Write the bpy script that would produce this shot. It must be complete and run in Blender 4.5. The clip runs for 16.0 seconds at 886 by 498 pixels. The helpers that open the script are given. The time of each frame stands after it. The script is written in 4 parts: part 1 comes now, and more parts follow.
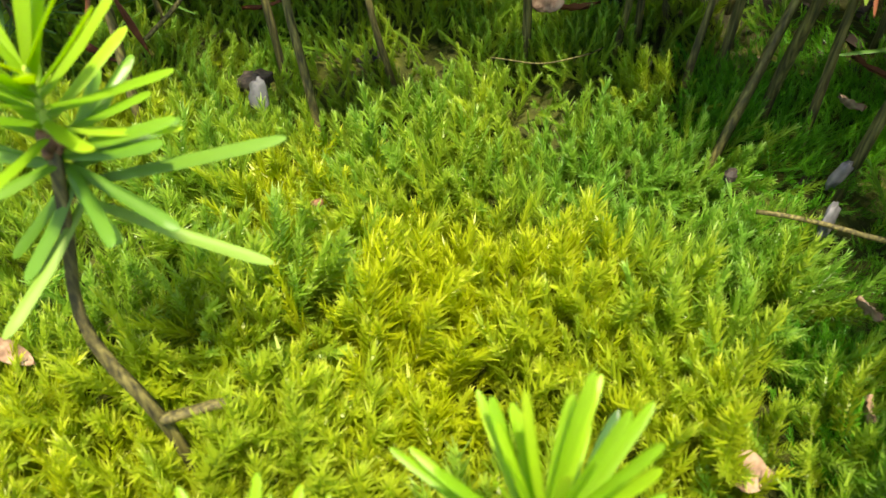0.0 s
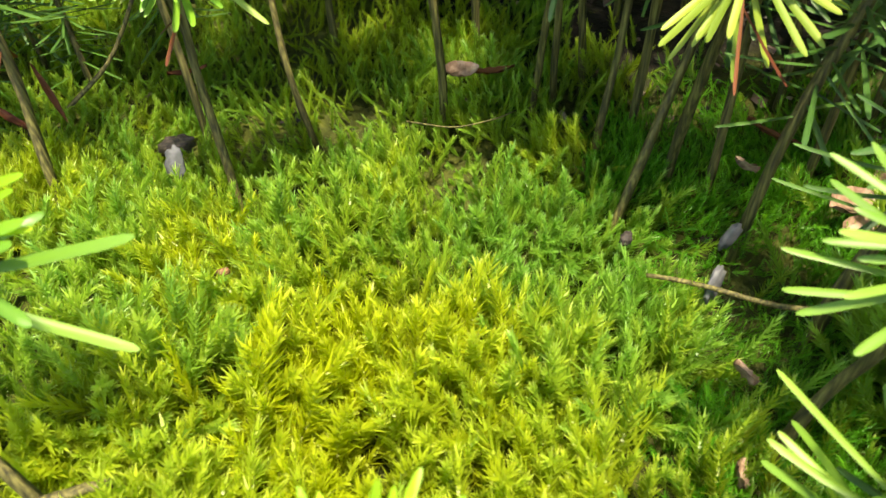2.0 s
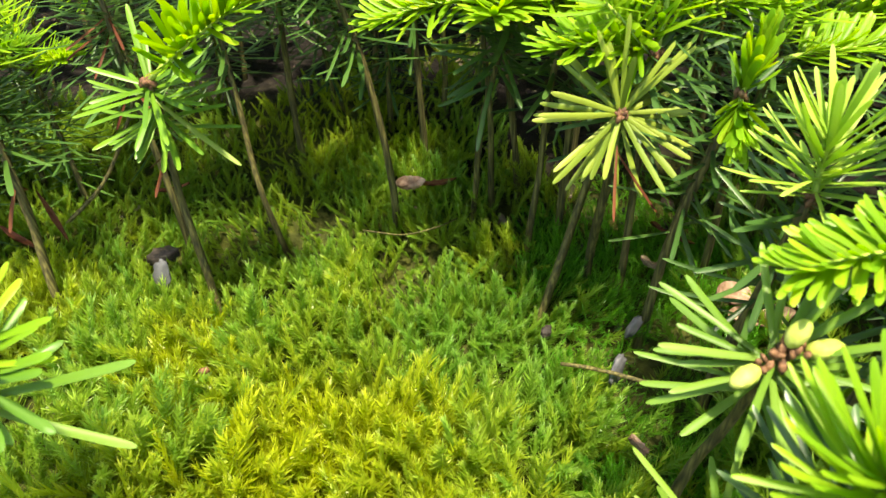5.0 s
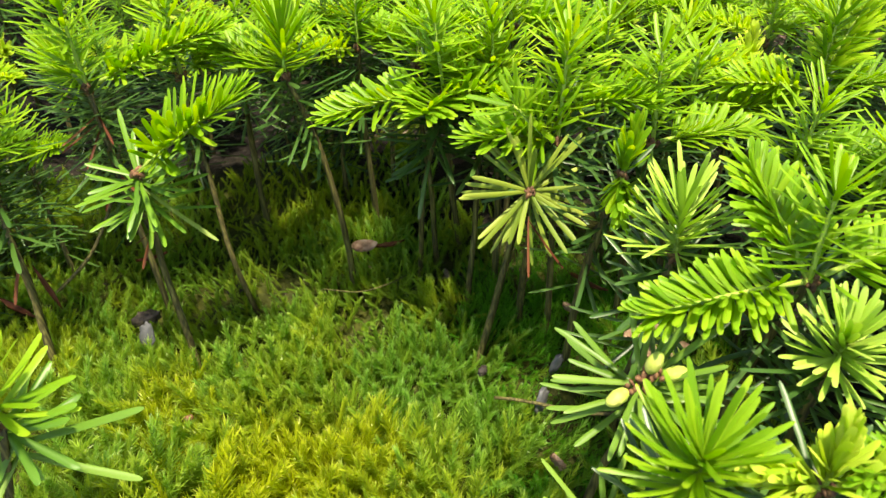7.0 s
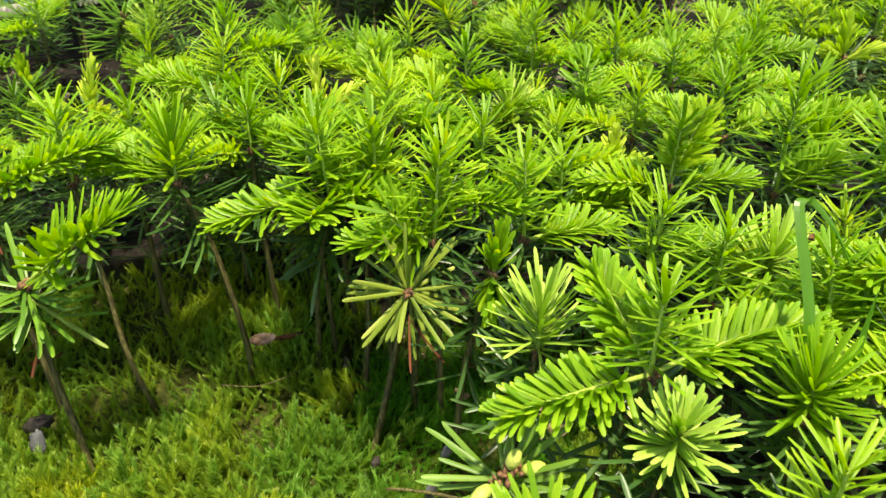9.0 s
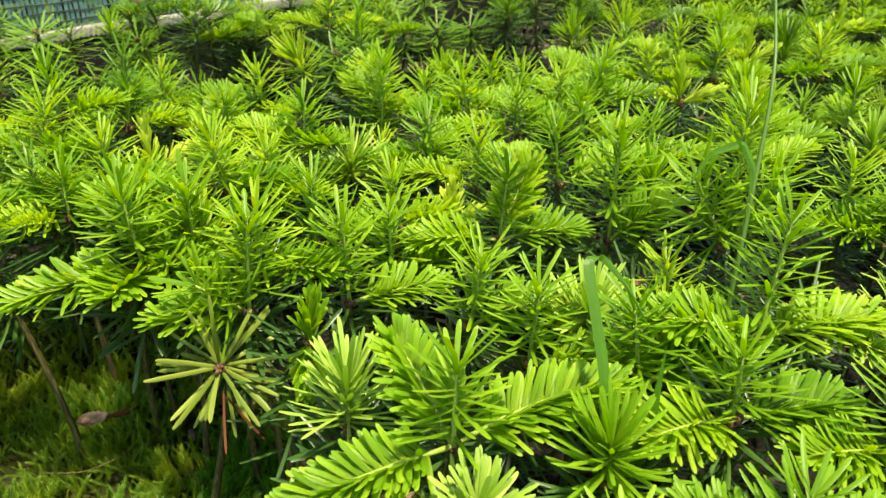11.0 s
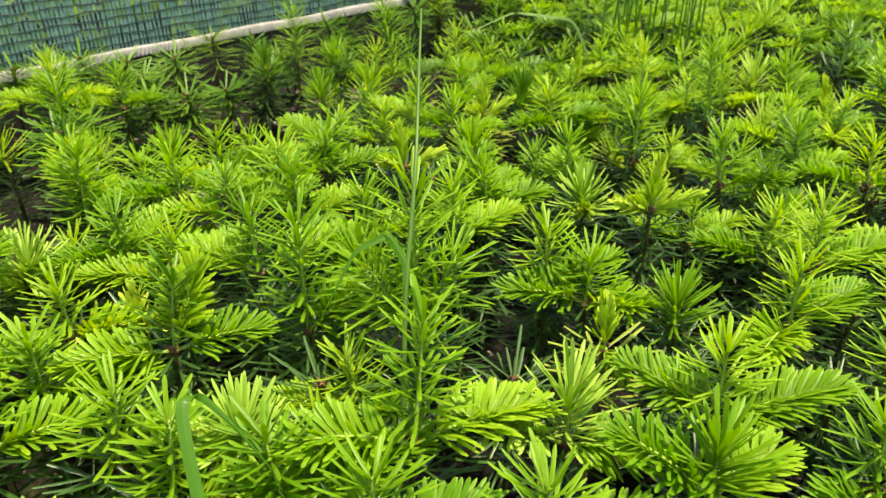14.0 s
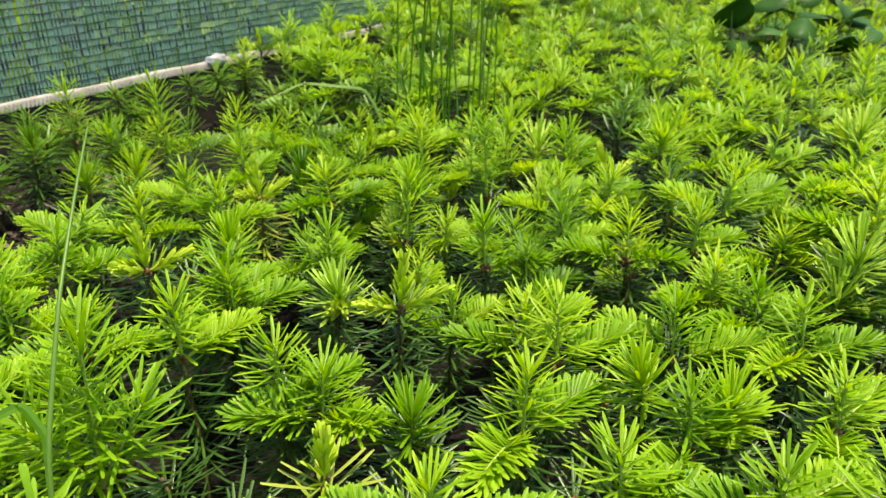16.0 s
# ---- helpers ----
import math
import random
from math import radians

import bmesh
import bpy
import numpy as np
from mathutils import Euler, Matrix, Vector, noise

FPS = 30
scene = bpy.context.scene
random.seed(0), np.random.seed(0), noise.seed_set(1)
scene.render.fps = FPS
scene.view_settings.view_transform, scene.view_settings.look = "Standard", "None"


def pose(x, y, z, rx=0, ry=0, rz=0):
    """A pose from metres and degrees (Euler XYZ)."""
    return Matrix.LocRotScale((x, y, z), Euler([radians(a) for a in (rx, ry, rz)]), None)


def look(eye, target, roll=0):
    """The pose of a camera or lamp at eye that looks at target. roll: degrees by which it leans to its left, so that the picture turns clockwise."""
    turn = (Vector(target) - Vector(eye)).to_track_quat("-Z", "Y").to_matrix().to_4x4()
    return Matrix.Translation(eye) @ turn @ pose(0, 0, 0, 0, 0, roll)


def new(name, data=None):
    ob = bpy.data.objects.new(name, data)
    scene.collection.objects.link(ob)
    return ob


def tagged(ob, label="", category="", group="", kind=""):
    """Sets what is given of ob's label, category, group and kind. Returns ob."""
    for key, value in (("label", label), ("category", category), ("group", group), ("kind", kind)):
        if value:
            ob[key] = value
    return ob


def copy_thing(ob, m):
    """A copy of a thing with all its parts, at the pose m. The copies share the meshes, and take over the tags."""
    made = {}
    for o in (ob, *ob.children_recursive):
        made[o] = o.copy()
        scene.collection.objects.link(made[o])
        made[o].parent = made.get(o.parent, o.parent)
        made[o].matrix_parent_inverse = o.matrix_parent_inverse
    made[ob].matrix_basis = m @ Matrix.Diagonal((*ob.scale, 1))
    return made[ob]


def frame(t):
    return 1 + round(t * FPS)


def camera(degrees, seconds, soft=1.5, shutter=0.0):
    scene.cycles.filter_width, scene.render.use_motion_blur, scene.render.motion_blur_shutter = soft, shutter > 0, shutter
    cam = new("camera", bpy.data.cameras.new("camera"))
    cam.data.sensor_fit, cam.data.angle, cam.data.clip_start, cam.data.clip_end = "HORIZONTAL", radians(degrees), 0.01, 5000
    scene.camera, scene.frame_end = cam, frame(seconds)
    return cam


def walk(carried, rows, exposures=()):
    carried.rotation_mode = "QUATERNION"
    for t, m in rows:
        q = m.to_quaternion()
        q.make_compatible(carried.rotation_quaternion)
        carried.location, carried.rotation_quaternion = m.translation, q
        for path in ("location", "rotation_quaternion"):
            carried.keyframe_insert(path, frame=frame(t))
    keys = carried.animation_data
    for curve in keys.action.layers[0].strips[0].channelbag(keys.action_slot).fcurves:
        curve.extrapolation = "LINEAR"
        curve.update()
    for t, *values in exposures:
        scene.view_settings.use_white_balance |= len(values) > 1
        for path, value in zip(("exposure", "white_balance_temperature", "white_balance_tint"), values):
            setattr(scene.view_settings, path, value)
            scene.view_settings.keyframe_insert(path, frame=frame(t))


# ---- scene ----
cam = camera(61.5, 16.0, soft=1.4)
cam.data.dof.use_dof = True
cam.data.dof.focus_distance = 0.31
cam.data.dof.aperture_fstop = 26.0
METRES, EYE, TILT, LEAN, TURN = 0.42, 0.178, -47.0, 2.5, 0.0
ROWS = [
    (0.0, 0.0, 0.0, 0.0, 0.0, 0.0, -0.0),
    (0.5, 0.0156, -0.0038, 0.0076, -0.26, 0.63, 0.23),
    (1.0, 0.0332, -0.0038, 0.0139, -0.62, 1.23, 0.43),
    (1.5, 0.0451, -0.0073, 0.0184, -0.96, 1.84, 0.68),
    (2.0, 0.0627, -0.0152, 0.0257, -1.35, 2.47, 0.94),
    (2.5, 0.0761, -0.0216, 0.0287, -1.7, 3.16, 1.24),
    (3.0, 0.0735, -0.0252, 0.0348, -2.09, 3.97, 1.54),
    (3.5, 0.082, -0.0337, 0.0404, -2.31, 4.8, 1.81),
    (4.0, 0.094, -0.0574, 0.0481, -2.34, 5.74, 2.06),
    (6.5, 0.0944, -0.2421, 0.0405, -3.86, 9.7, 4.36),
    (7.0, 0.1053, -0.2639, 0.0419, -5.01, 10.64, 5.18),
    (7.5, 0.1109, -0.2822, 0.0402, -6.13, 11.68, 5.97),
    (8.0, 0.1151, -0.3029, 0.0465, -7.29, 12.92, 6.64),
    (10.5, 0.2364, -0.3328, 0.0743, -13.68, 16.18, 11.42),
    (11.0, 0.2648, -0.3308, 0.0802, -14.91, 16.56, 12.63),
    (11.5, 0.305, -0.3361, 0.0881, -16.21, 16.85, 13.95),
    (12.0, 0.3352, -0.3419, 0.0911, -17.49, 16.94, 15.32),
    (12.5, 0.3842, -0.3471, 0.0934, -19.06, 16.94, 16.85),
    (13.0, 0.4188, -0.3539, 0.0998, -20.57, 16.88, 18.42),
    (13.5, 0.4488, -0.3619, 0.1007, -22.17, 16.73, 19.95),
    (14.0, 0.4837, -0.3711, 0.1016, -23.96, 16.48, 21.51),
    (14.5, 0.5348, -0.3817, 0.1011, -25.9, 16.28, 22.97),
    (15.0, 0.5922, -0.3983, 0.1107, -28.01, 16.11, 24.49),
    (15.5, 0.6478, -0.4198, 0.1138, -30.28, 15.92, 26.04),
    (16.0, 0.6917, -0.4422, 0.1223, -32.59, 15.65, 27.68),
]
EXPOSURES = [(0.0, 1.75, 7600, 13), (2.0, 1.97, 7600, 13), (4.0, 1.93, 7600, 13), (7.0, 1.50, 7600, 13), (10.5, 1.24, 7600, 13), (14.0, 1.14, 7600, 13), (16.0, 1.16, 7600, 13)]
walk(cam, [(t, pose(0, 0, EYE, TILT, LEAN, TURN) @ pose(METRES * x, METRES * y, METRES * z, 90 + pitch, roll, yaw)) for t, x, y, z, yaw, pitch, roll in ROWS], EXPOSURES)

# ---- light ----
SUN_TO = Vector((0.10, -0.24, 1.0)).normalized()      # towards the sun
world = bpy.data.worlds.new("sky")
scene.world = world
world.use_nodes = True
wn = world.node_tree.nodes
sky = wn.new("ShaderNodeTexSky")
sky.sky_type, sky.sun_disc = "NISHITA", False
sky.sun_elevation = math.asin(SUN_TO.z)
sky.sun_rotation = math.atan2(SUN_TO.x, SUN_TO.y)
world.node_tree.links.new(sky.outputs[0], wn["Background"].inputs[0])
wn["Background"].inputs[1].default_value = 0.11
sun = new("sun", bpy.data.lights.new("sun", "SUN"))
sun.data.energy, sun.data.angle, sun.data.color = 3.0, radians(3.5), (1.0, 0.94, 0.82)
sun.matrix_world = look(SUN_TO * 5, (0, 0, 0))


# ---- materials ----
def mat(name):
    m = bpy.data.materials.new(name)
    m.use_nodes = True
    nt = m.node_tree
    return m, nt, nt.nodes, nt.links, nt.nodes["Principled BSDF"]


def ramp(nodes, stops):
    r = nodes.new("ShaderNodeValToRGB")
    while len(r.color_ramp.elements) < len(stops):
        r.color_ramp.elements.new(0.5)
    for e, (p, c) in zip(r.color_ramp.elements, stops):
        e.position, e.color = p, (*c, 1)
    return r


def tex(nodes, links, scale, detail=4.0, coord="Object", stretch=None):
    c = nodes.new("ShaderNodeTexCoord")
    n = nodes.new("ShaderNodeTexNoise")
    n.inputs["Scale"].default_value, n.inputs["Detail"].default_value = scale, detail
    if stretch:
        mp = nodes.new("ShaderNodeMapping")
        mp.inputs["Scale"].default_value = stretch
        links.new(c.outputs[coord], mp.inputs[0])
        links.new(mp.outputs[0], n.inputs["Vector"])
    else:
        links.new(c.outputs[coord], n.inputs["Vector"])
    return n


def bump(nodes, links, p, height, strength, distance):
    b = nodes.new("ShaderNodeBump")
    b.inputs["Strength"].default_value, b.inputs["Distance"].default_value = strength, distance
    links.new(height, b.inputs["Height"])
    links.new(b.outputs[0], p.inputs["Normal"])


def leaf_mat(name, stops, glow, rough=0.38, thin=0.35, noise_scale=260.0, spec=0.5):
    """Living leaf: a coloured skin with gloss, and light passing through it."""
    m, nt, nodes, links, p = mat(name)
    info, geo = nodes.new("ShaderNodeObjectInfo"), nodes.new("ShaderNodeNewGeometry")
    add = nodes.new("ShaderNodeMath")
    add.operation = "MULTIPLY"
    add.inputs[1].default_value = 0.35
    links.new(geo.outputs["Random Per Island"], add.inputs[0])
    fr = nodes.new("ShaderNodeMath")
    fr.operation = "MULTIPLY_ADD"
    fr.inputs[1].default_value = 0.65
    links.new(info.outputs["Random"], fr.inputs[0])
    links.new(add.outputs[0], fr.inputs[2])
    n = tex(nodes, links, noise_scale, 3.0)
    mixv = nodes.new("ShaderNodeMath")
    mixv.operation = "MULTIPLY_ADD"
    mixv.inputs[1].default_value = 0.75
    links.new(fr.outputs[0], mixv.inputs[0])
    half = nodes.new("ShaderNodeMath")
    half.operation = "MULTIPLY"
    half.inputs[1].default_value = 0.25
    links.new(n.outputs["Fac"], half.inputs[0])
    links.new(half.outputs[0], mixv.inputs[2])
    r = ramp(nodes, stops)
    links.new(mixv.outputs[0], r.inputs[0])
    # shading put into the colour: dimmer needle base, highlight on the tip
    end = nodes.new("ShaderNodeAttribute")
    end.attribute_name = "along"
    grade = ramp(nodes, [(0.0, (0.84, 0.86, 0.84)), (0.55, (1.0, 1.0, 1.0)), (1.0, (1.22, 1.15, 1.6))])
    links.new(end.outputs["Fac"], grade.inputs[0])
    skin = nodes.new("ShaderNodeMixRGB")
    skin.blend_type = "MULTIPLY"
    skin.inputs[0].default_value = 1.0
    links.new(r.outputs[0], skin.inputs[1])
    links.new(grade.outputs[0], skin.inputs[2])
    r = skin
    links.new(r.outputs[0], p.inputs["Base Color"])
    p.inputs["Roughness"].default_value = rough
    p.inputs["Specular IOR Level"].default_value = spec
    tr = nodes.new("ShaderNodeBsdfTranslucent")
    hsv = nodes.new("ShaderNodeMixRGB")
    hsv.blend_type, hsv.use_clamp = "MULTIPLY", True
    hsv.inputs[0].default_value = 1.0
    hsv.inputs[2].default_value = (*glow, 1)
    links.new(r.outputs[0], hsv.inputs[1])
    links.new(hsv.outputs[0], tr.inputs[0])
    mx = nodes.new("ShaderNodeMixShader")
    mx.inputs[0].default_value = thin
    links.new(p.outputs[0], mx.inputs[1])
    links.new(tr.outputs[0], mx.inputs[2])
    links.new(mx.outputs[0], nodes["Material Output"].inputs[0])
    return m


NEW = leaf_mat("needle_new", [(0.1, (0.130, 0.32, 0.012)), (0.5, (0.238, 0.435, 0.020)), (0.9, (0.365, 0.545, 0.034))], (2.5, 1.88, 2.0), 0.40, 0.56, spec=0.42)
DEEP = leaf_mat("needle_midgreen", [(0.1, (0.075, 0.20, 0.014)), (0.5, (0.125, 0.29, 0.018)), (0.9, (0.19, 0.37, 0.024))], (2.7, 2.0, 1.6), 0.36, 0.46, spec=0.48)
PALE = leaf_mat("needle_pale", [(0.1, (0.31, 0.53, 0.05)), (0.5, (0.41, 0.61, 0.08)), (0.9, (0.52, 0.68, 0.14))], (1.45, 1.32, 1.1), 0.46, 0.42, spec=0.35)
OLD = leaf_mat("needle_old", [(0.1, (0.024, 0.072, 0.012)), (0.5, (0.046, 0.122, 0.019)), (0.9, (0.088, 0.19, 0.030))], (1.6, 1.6, 0.8), 0.36, 0.20, spec=0.55)
BRUSH = leaf_mat("needle_opening", [(0.1, (0.42, 0.62, 0.04)), (0.5, (0.54, 0.71, 0.06)), (0.9, (0.66, 0.77, 0.12))], (1.3, 1.2, 1.0), 0.5, 0.42, spec=0.3)
MID = leaf_mat("needle_second_year", [(0.1, (0.055, 0.16, 0.012)), (0.5, (0.12, 0.28, 0.016)), (0.9, (0.20, 0.38, 0.022))], (2.2, 1.8, 1.0), 0.38, 0.28, spec=0.45)
GREENISH = leaf_mat("needle_pale_green", [(0.1, (0.085, 0.21, 0.018)), (0.5, (0.15, 0.30, 0.028)), (0.9, (0.25, 0.41, 0.05))], (2.0, 1.7, 1.0), 0.42, 0.32, spec=0.4)
AGED = leaf_mat("needle_yellowed", [(0.1, (0.13, 0.23, 0.02)), (0.5, (0.23, 0.33, 0.03)), (0.9, (0.34, 0.42, 0.05))], (1.9, 1.7, 1.0), 0.46, 0.25, spec=0.35)
DEAD = leaf_mat("needle_dead", [(0.1, (0.065, 0.018, 0.006)), (0.5, (0.115, 0.034, 0.010)), (0.9, (0.21, 0.085, 0.028))], (1.1, 0.9, 0.8), 0.6, 0.10, spec=0.2)
GRASS = leaf_mat("grass_blade", [(0.1, (0.06, 0.20, 0.012)), (0.5, (0.10, 0.28, 0.016)), (0.9, (0.15, 0.35, 0.02))], (2.8, 2.2, 1.4), 0.36, 0.45, 90.0)
STALK = leaf_mat("grass_stalk", [(0.1, (0.10, 0.24, 0.03)), (0.5, (0.16, 0.32, 0.05)), (0.9, (0.24, 0.40, 0.09))], (1.4, 1.2, 0.8), 0.4, 0.25, 90.0)
WEED = leaf_mat("weed_leaf", [(0.1, (0.03, 0.12, 0.014)), (0.5, (0.05, 0.17, 0.020)), (0.9, (0.085, 0.24, 0.035))], (1.5, 1.3, 0.6), 0.5, 0.3, 40.0, 0.3)
HEDGE = leaf_mat("far_foliage", [(0.1, (0.10, 0.26, 0.012)), (0.5, (0.22, 0.42, 0.018)), (0.9, (0.38, 0.55, 0.04))], (1.5, 1.3, 0.6), 0.4, 0.4, 8.0)


def bark_mat(name, stops, stretch=(900, 900, 60)):
    m, nt, nodes, links, p = mat(name)
    n = tex(nodes, links, 1.0, 5.0, "Object", stretch)
    r = ramp(nodes, stops)
    links.new(n.outputs["Fac"], r.inputs[0])
    links.new(r.outputs[0], p.inputs["Base Color"])
    p.inputs["Roughness"].default_value = 0.72
    bump(nodes, links, p, n.outputs["Fac"], 0.9, 0.0006)
    return m


BARK = bark_mat("seedling_bark", [(0.32, (0.024, 0.022, 0.005)), (0.5, (0.085, 0.075, 0.018)), (0.68, (0.19, 0.17, 0.045))])
SCALE = bark_mat("bud_scale", [(0.3, (0.045, 0.020, 0.008)), (0.5, (0.14, 0.065, 0.026)), (0.7, (0.30, 0.16, 0.07))], (500, 500, 500))
TWIG = bark_mat("green_twig", [(0.3, (0.22, 0.36, 0.035)), (0.5, (0.33, 0.47, 0.06)), (0.7, (0.44, 0.55, 0.10))])
BUDGREEN = bark_mat("bud_green", [(0.3, (0.34, 0.46, 0.06)), (0.5, (0.48, 0.58, 0.10)), (0.7, (0.58, 0.62, 0.16))], (300, 300, 300))
DRYLEAF = bark_mat("dry_leaf", [(0.3, (0.10, 0.055, 0.03)), (0.5, (0.24, 0.15, 0.09)), (0.7, (0.40, 0.29, 0.19))], (260, 260, 260))
CLOD = bark_mat("soil_crumb", [(0.3, (0.010, 0.008, 0.006)), (0.5, (0.035, 0.028, 0.020)), (0.7, (0.09, 0.07, 0.05))], (500, 500, 500))
TIMBER = bark_mat("edging_timber", [(0.3, (0.006, 0.005, 0.004)), (0.5, (0.014, 0.012, 0.010)), (0.7, (0.030, 0.026, 0.022))], (14, 200, 260))


def litter_mat():
    m, nt, nodes, links, p = mat("litter_bits")
    geo = nodes.new("ShaderNodeNewGeometry")
    r = ramp(nodes, [(0.0, (0.007, 0.006, 0.005)), (0.5, (0.020, 0.014, 0.011)), (0.70, (0.07, 0.045, 0.033)), (0.88, (0.17, 0.12, 0.09)), (1.0, (0.36, 0.30, 0.25))])
    links.new(geo.outputs["Random Per Island"], r.inputs[0])
    links.new(r.outputs[0], p.inputs["Base Color"])
    p.inputs["Roughness"].default_value = 0.75
    n = tex(nodes, links, 700.0)
    bump(nodes, links, p, n.outputs["Fac"], 0.6, 0.001)
    return m


LITTER = litter_mat()


def soil_mat():
    m, nt, nodes, links, p = mat("dark_soil")
    a, b = tex(nodes, links, 9.0, 6.0), tex(nodes, links, 240.0, 6.0)
    mx = nodes.new("ShaderNodeMath")
    mx.operation = "MULTIPLY_ADD"
    mx.inputs[1].default_value = 0.4
    links.new(a.outputs["Fac"], mx.inputs[0])
    h = nodes.new("ShaderNodeMath")
    h.operation = "MULTIPLY"
    h.inputs[1].default_value = 0.6
    links.new(b.outputs["Fac"], h.inputs[0])
    links.new(h.outputs[0], mx.inputs[2])
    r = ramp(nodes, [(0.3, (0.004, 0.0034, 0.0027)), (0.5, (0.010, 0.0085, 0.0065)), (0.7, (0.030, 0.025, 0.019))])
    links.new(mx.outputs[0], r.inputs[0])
    peat = ramp(nodes, [(0.3, (0.020, 0.026, 0.005)), (0.5, (0.045, 0.055, 0.009)), (0.7, (0.09, 0.10, 0.015))])
    links.new(mx.outputs[0], peat.inputs[0])
    where = nodes.new("ShaderNodeAttribute")
    where.attribute_name = "mossy"
    two = nodes.new("ShaderNodeMixRGB")
    links.new(where.outputs["Fac"], two.inputs[0])
    links.new(r.outputs[0], two.inputs[1])
    links.new(peat.outputs[0], two.inputs[2])
    links.new(two.outputs[0], p.inputs["Base Color"])
    p.inputs["Roughness"].default_value = 0.7
    p.inputs["Specular IOR Level"].default_value = 0.15
    bump(nodes, links, p, b.outputs["Fac"], 1.0, 0.003)
    return m


SOIL = soil_mat()


def moss_mat(name, green, lime, yellow):
    """Moss leaves: each shoot's tint runs from green to yellow, the ends are paler, with glints painted in."""
    m, nt, nodes, links, p = mat(name)
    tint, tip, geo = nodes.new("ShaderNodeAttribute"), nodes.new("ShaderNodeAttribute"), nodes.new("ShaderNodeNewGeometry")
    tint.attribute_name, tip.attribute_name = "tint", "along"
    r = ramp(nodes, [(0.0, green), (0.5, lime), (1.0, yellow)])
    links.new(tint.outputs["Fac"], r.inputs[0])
    # painted along the shoot: glints on the pale ends, shade over the brownish feet
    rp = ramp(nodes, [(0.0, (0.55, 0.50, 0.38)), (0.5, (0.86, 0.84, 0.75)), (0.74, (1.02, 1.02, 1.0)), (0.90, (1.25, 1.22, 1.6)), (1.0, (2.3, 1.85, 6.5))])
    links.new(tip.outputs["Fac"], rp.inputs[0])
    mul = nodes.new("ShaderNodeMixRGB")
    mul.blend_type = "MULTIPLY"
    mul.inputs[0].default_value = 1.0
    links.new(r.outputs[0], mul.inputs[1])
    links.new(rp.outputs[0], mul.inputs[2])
    rr = ramp(nodes, [(0.0, (0.86, 0.86, 0.84)), (1.0, (1.12, 1.10, 1.12))])
    links.new(geo.outputs["Random Per Island"], rr.inputs[0])
    mul2 = nodes.new("ShaderNodeMixRGB")
    mul2.blend_type = "MULTIPLY"
    mul2.inputs[0].default_value = 1.0
    links.new(mul.outputs[0], mul2.inputs[1])
    links.new(rr.outputs[0], mul2.inputs[2])
    links.new(mul2.outputs[0], p.inputs["Base Color"])
    p.inputs["Roughness"].default_value = 0.38
    p.inputs["Specular IOR Level"].default_value = 0.45
    tr = nodes.new("ShaderNodeBsdfTranslucent")
    links.new(mul2.outputs[0], tr.inputs[0])
    mx = nodes.new("ShaderNodeMixShader")
    mx.inputs[0].default_value = 0.56
    links.new(p.outputs[0], mx.inputs[1])
    links.new(tr.outputs[0], mx.inputs[2])
    links.new(mx.outputs[0], nodes["Material Output"].inputs[0])
    return m


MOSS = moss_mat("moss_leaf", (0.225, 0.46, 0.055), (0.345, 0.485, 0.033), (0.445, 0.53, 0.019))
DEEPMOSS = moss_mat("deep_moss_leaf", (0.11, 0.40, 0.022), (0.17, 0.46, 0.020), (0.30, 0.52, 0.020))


def plain_mat(name, stops, scale, rough, thin=0.0):
    m, nt, nodes, links, p = mat(name)
    n = tex(nodes, links, scale, 4.0)
    r = ramp(nodes, stops)
    links.new(n.outputs["Fac"], r.inputs[0])
    links.new(r.outputs[0], p.inputs["Base Color"])
    p.inputs["Roughness"].default_value = rough
    bump(nodes, links, p, n.outputs["Fac"], 0.4, 0.001)
    if thin:
        tr = nodes.new("ShaderNodeBsdfTranslucent")
        links.new(r.outputs[0], tr.inputs[0])
        mx = nodes.new("ShaderNodeMixShader")
        mx.inputs[0].default_value = thin
        links.new(p.outputs[0], mx.inputs[1])
        links.new(tr.outputs[0], mx.inputs[2])
        links.new(mx.outputs[0], nodes["Material Output"].inputs[0])
    return m


NET = plain_mat("net_yarn", [(0.3, (0.12, 0.28, 0.235)), (0.7, (0.23, 0.44, 0.37))], 120.0, 0.35, 0.45)
CORD = plain_mat("net_cord", [(0.3, (0.008, 0.028, 0.022)), (0.7, (0.02, 0.05, 0.04))], 120.0, 0.4)
HEM = plain_mat("net_hem", [(0.3, (0.36, 0.34, 0.29)), (0.7, (0.58, 0.56, 0.50))], 60.0, 0.7, 0.2)
STONE = plain_mat("grey_chip", [(0.3, (0.06, 0.065, 0.066)), (0.7, (0.13, 0.135, 0.137))], 300.0, 0.6)


